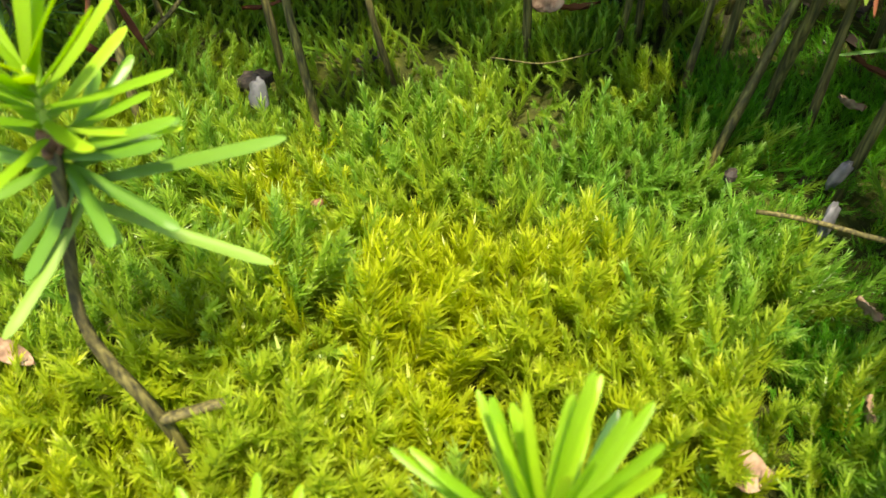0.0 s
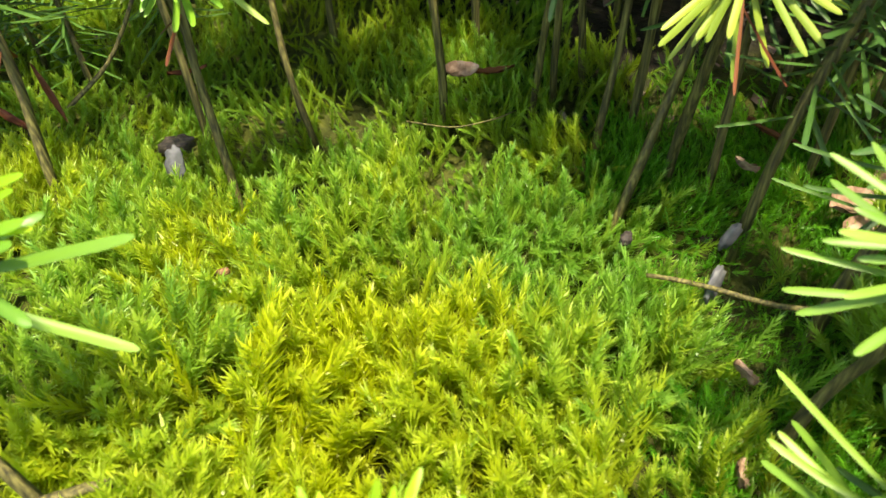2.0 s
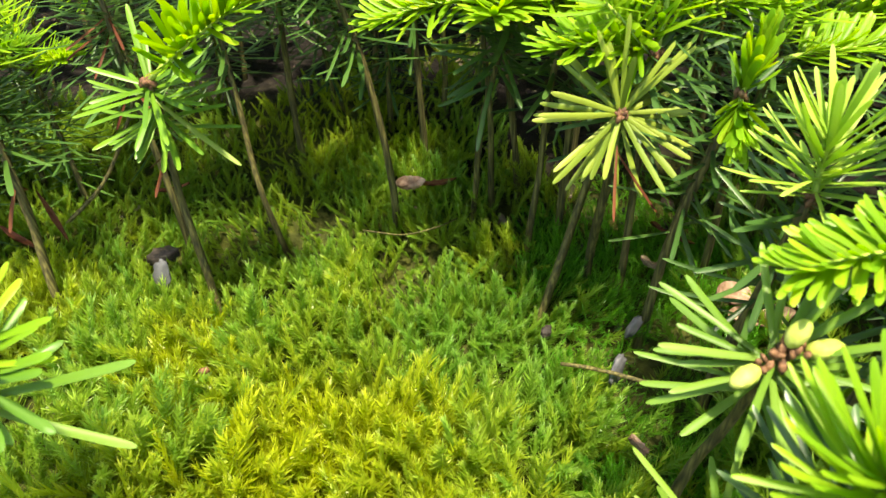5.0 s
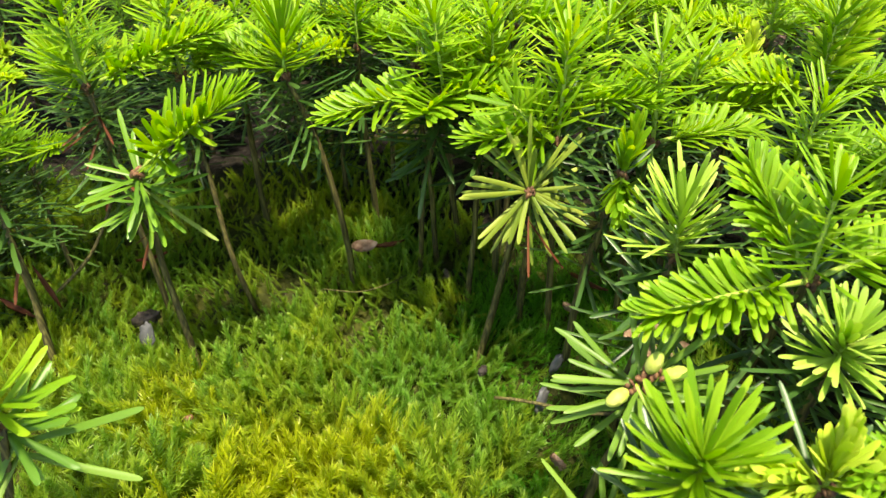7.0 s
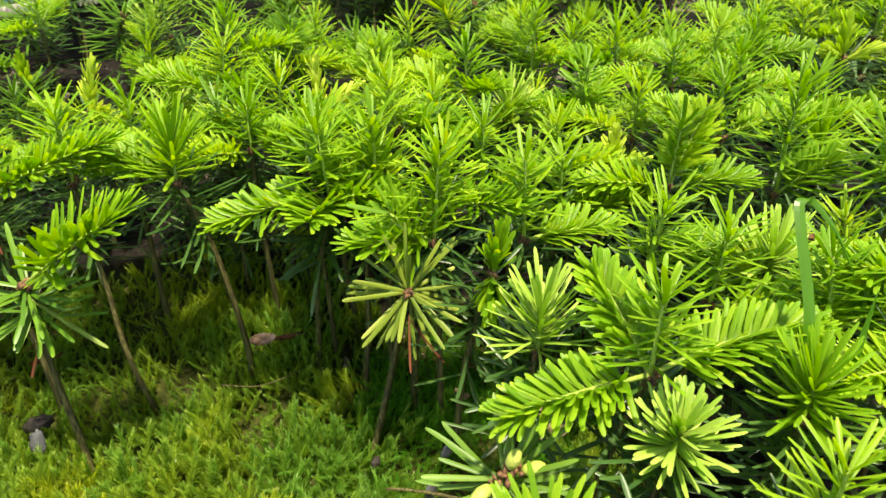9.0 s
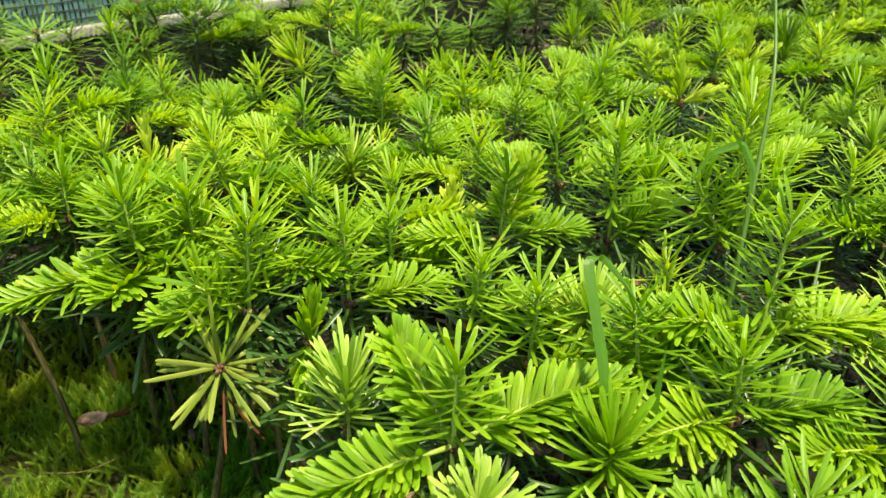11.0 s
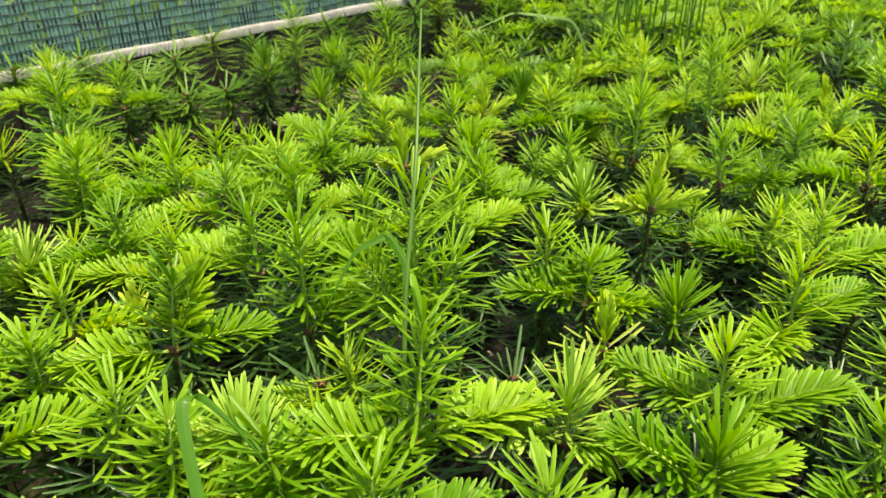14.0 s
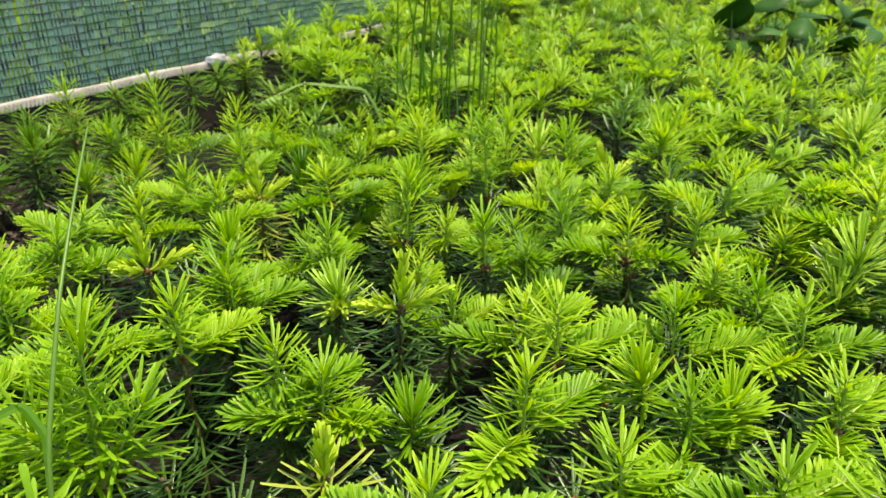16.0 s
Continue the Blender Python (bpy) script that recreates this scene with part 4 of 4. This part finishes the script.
for k, (x, y) in enumerate(spots):
    p = proto[int(rng.integers(0, len(proto)))]
    dark = x < 0.8 and y > fence_y(x) - 0.24 and rng.random() < (0.9 if y > fence_y(x) - 0.08 else 0.6)
    m = pose(x, y, float(relief(np.array(x), np.array(y))) - 0.004, rng.normal(0, 4), rng.normal(0, 4), rng.choice((0, 180)) + rng.normal(0, 30))
    grow = rng.uniform(0.82, 1.06) * (1 - 3.0 * max(0.0, min(0.05, float(relief(np.array(x), np.array(y))) - 0.018)))
    row = y > fence_y(x) - 0.08 and x < 0.8
    if row:
        p, grow, dark = row_proto[k % 4], rng.uniform(0.74, 0.92), True
    elif dark:
        p, grow = row_proto[(0, 1, 0, 2)[k % 4]], rng.uniform(0.78, 1.0)
    if x > 0.8:
        grow *= 1.16
    if k < 126 or dark and x < 0.9:
        copy_thing(p, m).scale = (grow, grow, grow)
        continue
    for o in far_proto[12 if dark else k % len(far_proto)].children_recursive:
        if o.name.startswith("whorl") or o.name.startswith("bud"):
            continue
        co = np.empty(len(o.data.vertices) * 3, np.float32)
        o.data.vertices.foreach_get("co", co)
        idx = np.empty(len(o.data.loops), np.int32)
        o.data.loops.foreach_get("vertex_index", idx)
        far[0].append(co.reshape(-1, 3) * grow @ np.array(m.to_3x3()).T + np.array(m.translation))
        far[1].append(idx.reshape(-1, 4) + size)
        tone = o.data.materials[0]
        if tone is NEW and k % 7 == 0:
            tone = DEEP
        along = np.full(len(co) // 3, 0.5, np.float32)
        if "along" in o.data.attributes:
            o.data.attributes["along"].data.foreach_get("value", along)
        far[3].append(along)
        far[2].append(np.full(len(idx) // 4, far_mats.index(tone)))
        size += len(co) // 3
tagged(mesh_object("far_fir_seedlings", np.concatenate(far[0]), np.concatenate(far[1]), far_mats, attrs={"along": np.concatenate(far[3])}, slots=np.concatenate(far[2])),
       "bright green young fir seedlings filling the rest of the bed", "fir seedlings", kind="stuff")
for p in proto + far_proto + row_proto:
    for o in [*p.children_recursive, p]:
        bpy.data.objects.remove(o)


# ---- shade net, its hem and the edging board ----
def ribbon_rows(p0, p1, wide, normal):
    """Thin closed strips between pairs of points, joined."""
    p0, p1 = np.asarray(p0), np.asarray(p1)
    t = unit(p1 - p0)
    side = unit(np.cross(t, normal)) * wide[:, None]
    th = normal * 0.0004
    v = np.stack([p0 - side, p0 + side, p0 + th, p1 - side, p1 + side, p1 + th], 1).reshape(-1, 3)
    f = np.array([[0, 1, 4, 3], [1, 2, 5, 4], [2, 0, 3, 5]])
    f = (f[None] + 6 * np.arange(len(p0))[:, None, None]).reshape(-1, 4)
    return v, f


def build_fence():
    rng = np.random.default_rng(9)
    x0, x1, top = -0.75, 1.16, 0.62
    along = unit(np.array([1.0, 0.20, 0.0]))
    normal = np.array([along[1], -along[0], 0.0])

    def at(x, z, out=0.0):
        z0 = 0.121 + 0.032 * (np.asarray(x) - 0.18)
        return np.stack([x - 0 * z, fence_y(x) + 0.12 * z - 0 * x, z0 + z], -1) + normal * out

    net = new("shade_net")
    net.location = (0, 0, 0)
    tagged(net, "dark green knitted shade net with a pale woven hem", "shade net")
    # hanging yarns, in pieces that wander a little
    xs = np.arange(x0, x1, 0.0046)
    zs = np.linspace(0.012, top, 42)
    P0, P1, W = [], [], []
    for x in xs:
        off = x + np.cumsum(rng.normal(0, 0.0006, len(zs))) * 0.5
        w = 0.0012 + 0.0010 * rng.random(len(zs) - 1) ** 1.5
        pts = at(off, zs)
        P0.append(pts[:-1]), P1.append(pts[1:]), W.append(w)
    v, f = ribbon_rows(np.concatenate(P0), np.concatenate(P1), np.concatenate(W), normal)
    tagged(mesh_object("netting", v, f, NET, net, smooth=False), kind="stuff")
    P0, P1, W = [], [], []
    xs = np.arange(x0, x1, 0.012)
    for z in np.arange(0.018, top, 0.0092):
        zz = z + 0.0009 * np.sin(xs * 90 + z * 300) + rng.normal(0, 0.0004, len(xs))
        pts = at(xs, zz, 0.001)
        P0.append(pts[:-1]), P1.append(pts[1:]), W.append(np.full(len(xs) - 1, 0.0008))
    v, f = ribbon_rows(np.concatenate(P0), np.concatenate(P1), np.concatenate(W), normal)
    tagged(mesh_object("cord", v, f, CORD, net, "dark horizontal cords of the net", smooth=False), kind="stuff")
    # hem: a folded band with a woven edge
    xs = np.linspace(x0, x1, 200)
    prof = [(0.0105, 0.0), (0.0112, 0.0012), (0.007, 0.0018), (0.001, 0.0016), (-0.0005, 0.0008), (0.001, 0.0)]
    V = np.concatenate([at(xs, np.full(200, z) + 0.0008 * np.sin(xs * 40), o) for z, o in prof])
    i, j = np.meshgrid(np.arange(199), np.arange(6), indexing="ij")
    F = np.stack([j * 200 + i, j * 200 + i + 1, ((j + 1) % 6) * 200 + i + 1, ((j + 1) % 6) * 200 + i], -1).reshape(-1, 4)
    mesh_object("hem", V, F, HEM, net, "pale beige woven hem")
    # slanting stitches on the hem
    sx = np.arange(x0 + 0.01, x1 - 0.01, 0.0048)
    a, b = at(sx, np.full(len(sx), 0.0005), 0.002), at(sx + 0.004, np.full(len(sx), 0.0095), 0.002)
    v, f = ribbon_rows(a, b, np.full(len(sx), 0.0009), normal)
    tagged(mesh_object("stitching", v, f, HEM, net, smooth=False), kind="stuff")
    # board on edge below
    bm = bmesh.new()
    bmesh.ops.create_cube(bm, size=1.0)
    bmesh.ops.subdivide_edges(bm, edges=[e for e in bm.edges if abs((e.verts[0].co - e.verts[1].co).x) > 0.5], cuts=30)
    for v in bm.verts:
        x = x0 + (v.co.x + 0.5) * (x1 - x0 + 0.02)
        zt = 0.124 + 0.032 * (x - 0.18)
        z = zt if v.co.z > 0 else 0.0
        v.co = Vector((x, fence_y(x) + 0.012 + 0.011 * v.co.y * 2 + 0.001 * math.sin(x * 31), z + 0.0008 * math.sin(x * 57 + v.co.y)))
    bmesh.ops.bevel(bm, geom=[e for e in bm.edges if e.calc_face_angle(0) > 0.8], offset=0.0016, segments=2, affect="EDGES")
    me = bpy.data.meshes.new("edging_board")
    bm.to_mesh(me)
    bm.free()
    me.materials.append(TIMBER)
    tagged(new("edging_board", me), "dark weathered timber board edging the bed", "edging", kind="structure")


build_fence()


# ---- foliage beyond the net ----
def build_hedge():
    rng = np.random.default_rng(21)
    n = 16000
    x = rng.uniform(-2.0, 6.5, n)
    depth = rng.uniform(0, 1, n)
    y = 1.02 + 0.2 * x + depth ** 2 * 1.6 + 0.06 * np.sin(3.1 * x)
    z = rng.uniform(0, 1, n) ** 1.1 * (1.0 + 0.35 * np.sin(2.3 * x + 1) + 0.15 * np.sin(7 * x))
    d = unit(np.stack([rng.normal(0, 0.5, n), rng.normal(-0.2, 0.5, n), rng.normal(0.3, 0.5, n)], -1))
    M = frames(np.stack([x, y, z], -1), d, unit(rng.normal(0, 1, (n, 3)) + [0, -0.5, 1.2]), rng.uniform(0.05, 0.16, n), rng.uniform(0.008, 0.024, n))
    tv = np.array([(0, 0, 0), (-1, 0.4, 0.25), (0, 1, -0.3), (1, 0.4, 0.25)], float)
    v, f = scattered(tv, np.array([[0, 1, 2, 3]]), M)
    tagged(mesh_object("hedge_leaves", v, f, HEDGE, smooth=False), "dense sunlit green foliage behind the shade net", "foliage", kind="stuff")


build_hedge()


# ---- grasses, rush and weeds ----
def blade(name, pts, wide, material, parent=None, fold=0.35):
    """A grass blade: a V-folded tapering strip along a curve."""
    n = 44
    p = np.array([Vector(q) for q in pts], float)
    s = np.linspace(0, 1, n)
    k = np.linspace(0, 1, len(p))
    path = np.stack([np.interp(s, k, p[:, c]) for c in range(3)], -1)
    for _ in range(3):
        path[1:-1] = (path[:-2] + 2 * path[1:-1] + path[2:]) / 4
    t = unit(np.gradient(path, axis=0))
    side = np.array([0.96, -0.27, 0.0])
    side = unit(side - t * (t @ side)[:, None])
    nrm = np.cross(side, t)
    w = wide * np.minimum(1, 0.5 + 2 * s) * np.minimum(1, (1 - s) * 2.2 + 0.04)
    cols = [path - side * w[:, None], path + nrm * (w * fold)[:, None], path + side * w[:, None], path + nrm * (w * fold - wide * 0.18)[:, None]]
    v = np.stack(cols, 1).reshape(-1, 3)
    i, j = np.meshgrid(np.arange(n - 1), np.arange(4), indexing="ij")
    f = np.stack([i * 4 + j, (i + 1) * 4 + j, (i + 1) * 4 + (j + 1) % 4, i * 4 + (j + 1) % 4], -1).reshape(-1, 4)
    return mesh_object(name, v, f, material, parent, smooth=False)


g = new("grass_tuft")
tagged(g, "green grass plant with a broad folded blade bent over", "grass")
blade("blade", [(0.222, 0.078, 0.0), (0.226, 0.085, 0.08), (0.231, 0.094, 0.135), (0.233, 0.112, 0.160), (0.235, 0.121, 0.170), (0.241, 0.122, 0.170), (0.248, 0.114, 0.160), (0.256, 0.108, 0.143)], 0.0019, GRASS, g, 0.15)
blade("blade", [(0.224, 0.080, 0.0), (0.236, 0.086, 0.08), (0.246, 0.088, 0.125), (0.250, 0.092, 0.150)], 0.0022, GRASS, g)
g = new("grass_stalk")
tagged(g, "tall slender pale green grass stalk with a hanging leaf", "grass")
line = np.array([(0.315, 0.138, 0.0), (0.320, 0.142, 0.09), (0.332, 0.155, 0.165), (0.344, 0.168, 0.195), (0.353, 0.180, 0.213), (0.371, 0.208, 0.236), (0.389, 0.236, 0.256)])
line = np.stack([np.interp(np.linspace(0, 6, 25), np.arange(7), line[:, c]) for c in range(3)], -1)
line[1:-1] = (line[:-2] + 2 * line[1:-1] + line[2:]) / 4
mesh_object("stalk", *tube(line, np.linspace(0.0013, 0.0005, 25), 8), STALK, g)
blade("leaf", [(0.330, 0.153, 0.155), (0.334, 0.158, 0.172), (0.330, 0.164, 0.184), (0.316, 0.166, 0.180), (0.298, 0.164, 0.155)], 0.0015, GRASS, g)
g = new("grass_tuft")
tagged(g, "narrow green grass blades among the front seedlings", "grass")
for q in ((0.352, 0.018, 0.118, 6), (0.362, 0.012, 0.128, -4), (0.338, 0.012, 0.110, 3)):
    blade("blade", [(q[0], q[1], 0.0), (q[0] + 0.002, q[1] + 0.004, q[2] * 0.6), (q[0] + 0.001 * q[3], q[1] + 0.008, q[2])], 0.0021, GRASS, g)

rush = new("rush_clump")
tagged(rush, "clump of thin upright green rush stems", "rush")
for k in range(20):
    a, r = rng.uniform(0, 6.28), 0.060 * math.sqrt(rng.random())
    b = np.array((0.845 + r * math.cos(a) * 1.2, 0.515 + r * math.sin(a) * 0.8, 0.0))
    tip = b + np.array((rng.normal(0, 0.03), rng.normal(0, 0.03), rng.uniform(0.28, 0.50)))
    v, f = tube(bezier(b, b + (0, 0, 0.17), tip, 7), np.linspace(0.0013, 0.0007, 7), 6)
    mesh_object("stem", v, f, STALK if k % 4 == 0 else GRASS, rush)
for p in (((0.80, 0.50, 0.02), (0.76, 0.55, 0.17), (0.70, 0.58, 0.18), (0.63, 0.57, 0.165)), ((0.80, 0.51, 0.02), (0.77, 0.49, 0.15), (0.74, 0.47, 0.21)),
          ((0.91, 0.46, 0.02), (0.88, 0.44, 0.13), (0.84, 0.42, 0.175), (0.80, 0.40, 0.20))):
    blade("leaf", p, 0.0017, STALK, rush)

weed = new("broadleaf_weed")
tagged(weed, "broad-leaved weed with round dark green leaves", "weed")
for k in range(15):
    c = Vector((1.60 + rng.normal(0, 0.08), 0.475 + rng.normal(0, 0.05), rng.uniform(0.143, 0.208)))
    n = 18
    bm = bmesh.new()
    rad = rng.uniform(0.028, 0.041)
    hub = bm.verts.new((0, 0, 0.004))
    rim = [bm.verts.new((rad * (1 + 0.10 * math.sin(5 * a)) * math.cos(a), rad * 0.9 * math.sin(a), 0.006 * math.cos(2 * a) - 0.006)) for a in np.linspace(0, 2 * math.pi, n, endpoint=False)]
    inner = [bm.verts.new(q.co * 0.55 + Vector((0, 0, 0.004))) for q in rim]
    for q in range(n):
        bm.faces.new((rim[q], rim[(q + 1) % n], inner[(q + 1) % n], inner[q]))
        bm.faces.new((inner[q], inner[(q + 1) % n], hub))
    r = bmesh.ops.extrude_face_region(bm, geom=bm.faces[:])
    bmesh.ops.translate(bm, vec=(0, 0, -0.0005), verts=[q for q in r["geom"] if isinstance(q, bmesh.types.BMVert)])
    bmesh.ops.recalc_face_normals(bm, faces=bm.faces)
    bm.transform(Matrix.Translation(c) @ Euler((rng.normal(0.2, 0.4), rng.normal(0, 0.4), rng.uniform(0, 6))).to_matrix().to_4x4())
    part("leaf", bm, WEED, weed)
    v, f = tube(bezier((1.60 + rng.normal(0, 0.02), 0.475, 0.0), (c.x, c.y, 0.05), tuple(c), 6), np.linspace(0.002, 0.0012, 6), 6)
    mesh_object("stalk", v, f, STALK, weed)


PALESTONE = bark_mat("pale_stone", [(0.3, (0.22, 0.23, 0.25)), (0.5, (0.38, 0.40, 0.43)), (0.7, (0.55, 0.57, 0.60))], (90, 90, 90))


# ---- litter on the moss and the bare soil ----
def chip(name, label, place, size, material, turn, category, seed, tip=(0, 0)):
    """A small worn flake of stone or wood."""
    rng = np.random.default_rng(seed)
    bm = bmesh.new()
    bmesh.ops.create_icosphere(bm, subdivisions=3, radius=1.0)
    k = rng.uniform(2, 4, 3)
    for v in bm.verts:
        c = v.co
        w = 1 + 0.16 * math.sin(k[0] * c.x * 2 + 1) * math.cos(k[1] * c.y * 2) + 0.10 * math.sin(k[2] * 3 * c.z + c.x * 4)
        v.co = Vector((c.x * size[0] * w, c.y * size[1] * w, math.copysign(abs(c.z) ** 0.7, c.z) * size[2] * w))
    bm.transform(Matrix.Translation(place) @ Euler((radians(tip[0]), radians(tip[1]), radians(turn))).to_matrix().to_4x4())
    me = bpy.data.meshes.new(name)
    bm.to_mesh(me)
    bm.free()
    for f in me.polygons:
        f.use_smooth = True
    me.materials.append(material)
    return tagged(new(name, me), label, category)


def fallen_leaf(place, long, wide, turn, tip, seed, label="curled dry brown leaf lying on the moss", material=DRYLEAF):
    rng = np.random.default_rng(seed)
    nu, nv = 12, 7
    V = []
    for lay in (0, 1):
        for i in range(nu):
            u = i / (nu - 1)
            w = wide * math.sin(math.pi * min(1, u * 0.93 + 0.05)) ** 0.8 * (1 + 0.08 * math.sin(7 * u + seed))
            for j in range(nv):
                q = (j / (nv - 1) - 0.5) * 2
                V.append(((u - 0.5) * long, q * w, 0.35 * wide * q * q * (1 + 0.4 * math.sin(5 * u)) + 0.10 * long * (u - 0.5) ** 2 * 4 + 0.0004 * rng.normal() - lay * 0.0004))
    F = []
    o = nu * nv
    for i in range(nu - 1):
        for j in range(nv - 1):
            a = i * nv + j
            F.append((a, a + nv, a + nv + 1, a + 1))
            F.append((o + a, o + a + 1, o + a + nv + 1, o + a + nv))
    ob = mesh_object("fallen_leaf", V, F, material)
    ob.matrix_world = Matrix.Translation(place) @ Euler((radians(tip[0]), radians(tip[1]), radians(turn))).to_matrix().to_4x4()
    return tagged(ob, label, "dead leaf")


chip("wood_chip", "small grey weathered chip standing in the moss", (-0.077, 0.235, 0.014), (0.0034, 0.0012, 0.0066), STONE, 10, "chip", 1, (-18, 6))
chip("wood_chip", "small grey speckled chip beside a dry twig", (0.111, 0.162, 0.012), (0.0034, 0.0014, 0.0062), STONE, 30, "chip", 2, (-15, 38))
chip("wood_chip", "small grey chip against the foot of a stem", (0.124, 0.186, 0.009), (0.0022, 0.0016, 0.0056), STONE, 0, "chip", 3, (-10, 30))
chip("soil_clod", "dark clod of soil in the moss", (-0.086, 0.262, 0.003), (0.0075, 0.005, 0.0035), CLOD, 20, "clod", 4)
chip("soil_clod", "small dark clod of soil in the moss", (0.088, 0.186, 0.010), (0.003, 0.002, 0.002), CLOD, 50, "clod", 5)
chip("seed", "small reddish brown seed in the moss", (-0.049, 0.178, 0.011), (0.0024, 0.0014, 0.0013), SCALE, 20, "seed", 6)
fallen_leaf((0.036, 0.288, 0.017), 0.016, 0.0042, 15, (30, 5), 1)
fallen_leaf((0.050, 0.291, 0.014), 0.020, 0.0018, 8, (10, 0), 2, "narrow reddish dead needle leaf on the moss", DEAD)
fallen_leaf((0.109, 0.127, 0.012), 0.010, 0.0036, 100, (40, 10), 3, "small tan dead leaf scrap on the moss")
fallen_leaf((0.063, 0.080, 0.013), 0.013, 0.0045, -15, (15, 5), 4)
fallen_leaf((0.101, 0.100, 0.006), 0.009, 0.0030, 70, (50, 0), 5, "small tan dead leaf scrap on the moss")
fallen_leaf((-0.127, 0.120, 0.012), 0.020, 0.0030, -25, (20, 0), 6)
fallen_leaf((0.170, 0.200, 0.009), 0.024, 0.0060, 25, (20, 10), 7)
fallen_leaf((0.178, 0.188, 0.006), 0.026, 0.0060, -10, (10, -8), 8)
fallen_leaf((0.190, 0.212, 0.008), 0.020, 0.0050, 60, (-12, 8), 9)
fallen_leaf((0.140, 0.222, 0.010), 0.012, 0.0040, 110, (30, 8), 10)


def twig(label, pts, r0, r1, seed):
    rng = np.random.default_rng(seed)
    p = np.array(pts, float)
    s, k = np.linspace(0, 1, 14), np.linspace(0, 1, len(p))
    path = np.stack([np.interp(s, k, p[:, c]) for c in range(3)], -1)
    path[1:-1] += rng.normal(0, 0.0004, (12, 3))
    for _ in range(2):
        path[1:-1] = (path[:-2] + 2 * path[1:-1] + path[2:]) / 4
    v, f = tube(path, np.linspace(r0, r1, 14), 8, 0.1, rng)
    tagged(mesh_object("twig", v, f, BARK), label, "twig")


twig("thin dry twig lying across the moss", [(0.090, 0.166, 0.013), (0.108, 0.159, 0.014), (0.125, 0.151, 0.013), (0.145, 0.148, 0.012)], 0.0008, 0.0010, 1)
twig("fine dead stem curving over the moss", [(0.012, 0.262, 0.010), (0.030, 0.255, 0.010), (0.048, 0.258, 0.011), (0.058, 0.266, 0.010)], 0.0004, 0.0003, 2)
twig("brown bent twig lying on the moss", [(-0.0708, 0.0884, 0.029), (-0.066, 0.0892, 0.0300), (-0.060, 0.0902, 0.0305), (-0.0540, 0.0912, 0.0310)], 0.0017, 0.0014, 3)
fallen_leaf((-0.128, 0.262, 0.030), 0.030, 0.0013, -52, (10, 30), 11, "red-brown dead needle caught above the moss", DEAD)
fallen_leaf((-0.143, 0.255, 0.024), 0.024, 0.0016, -30, (10, 14), 12, "red-brown dead needle caught above the moss", DEAD)
fallen_leaf((-0.088, 0.306, 0.012), 0.018, 0.0014, 20, (10, 0), 13, "narrow reddish dead needle leaf on the moss", DEAD)
fallen_leaf((0.154, 0.236, 0.014), 0.022, 0.0014, -40, (10, 8), 14, "narrow reddish dead needle leaf on the moss", DEAD)
twig("dark leaning twig behind the seedlings", [(-0.140, 0.290, 0.006), (-0.118, 0.300, 0.022), (-0.098, 0.315, 0.055), (-0.09, 0.32, 0.08)], 0.0012, 0.0009, 4)


def build_litter():
    """Bark crumbs, dead needles and clods on the bare soil."""
    rng = np.random.default_rng(31)
    n = 15000
    x, y = rng.uniform(-0.35, 1.3, n), rng.uniform(0.0, 1.05, n)
    strip = np.arange(n) % 3 == 0
    x, y = np.where(strip, rng.uniform(0.28, 0.62, n), x), np.where(strip, rng.uniform(0.52, 0.90, n), y)
    ok = (y < fence_y(x) - 0.005) & ~((x < 0.09) & (y < 0.27)) & ((rng.random(n) < 0.35) | (y > 0.5) | ((x > 0.08) & (x < 0.3) & (y > 0.25)))
    x, y = x[ok], y[ok]
    n = len(x)
    size = rng.lognormal(-6.1, 0.45, n)
    d = unit(np.stack([rng.normal(0, 1, n), rng.normal(0, 1, n), rng.normal(0, 0.25, n)], -1))
    M = frames(np.stack([x, y, relief(x, y) + size * 0.2], -1), d, np.tile([0, 0, 1.0], (n, 1)) + rng.normal(0, 0.3, (n, 3)), size * rng.uniform(1.0, 3.2, n), size * rng.uniform(0.35, 0.8, n))
    t = np.array([(-1, 0, -0.5), (1, 0.1, -0.5), (0.9, 1, -0.5), (-0.7, 0.9, -0.5), (-0.6, 0.15, 0.5), (0.7, 0.05, 0.7), (0.5, 0.8, 0.5), (-0.5, 0.75, 0.6)], float)
    f = np.array([[0, 3, 2, 1], [4, 5, 6, 7], [0, 1, 5, 4], [1, 2, 6, 5], [2, 3, 7, 6], [3, 0, 4, 7]])
    v, f = scattered(t, f, M)
    tagged(mesh_object("soil_litter", v, f, LITTER, smooth=False), "brown bark crumbs and dead needles on the soil", "litter", kind="stuff")


build_litter()
chip("stone", "pale grey stone lying on the edging board by the net", (0.772, 0.930, 0.1495), (0.017, 0.009, 0.008), PALESTONE, 10, "stone", 8)
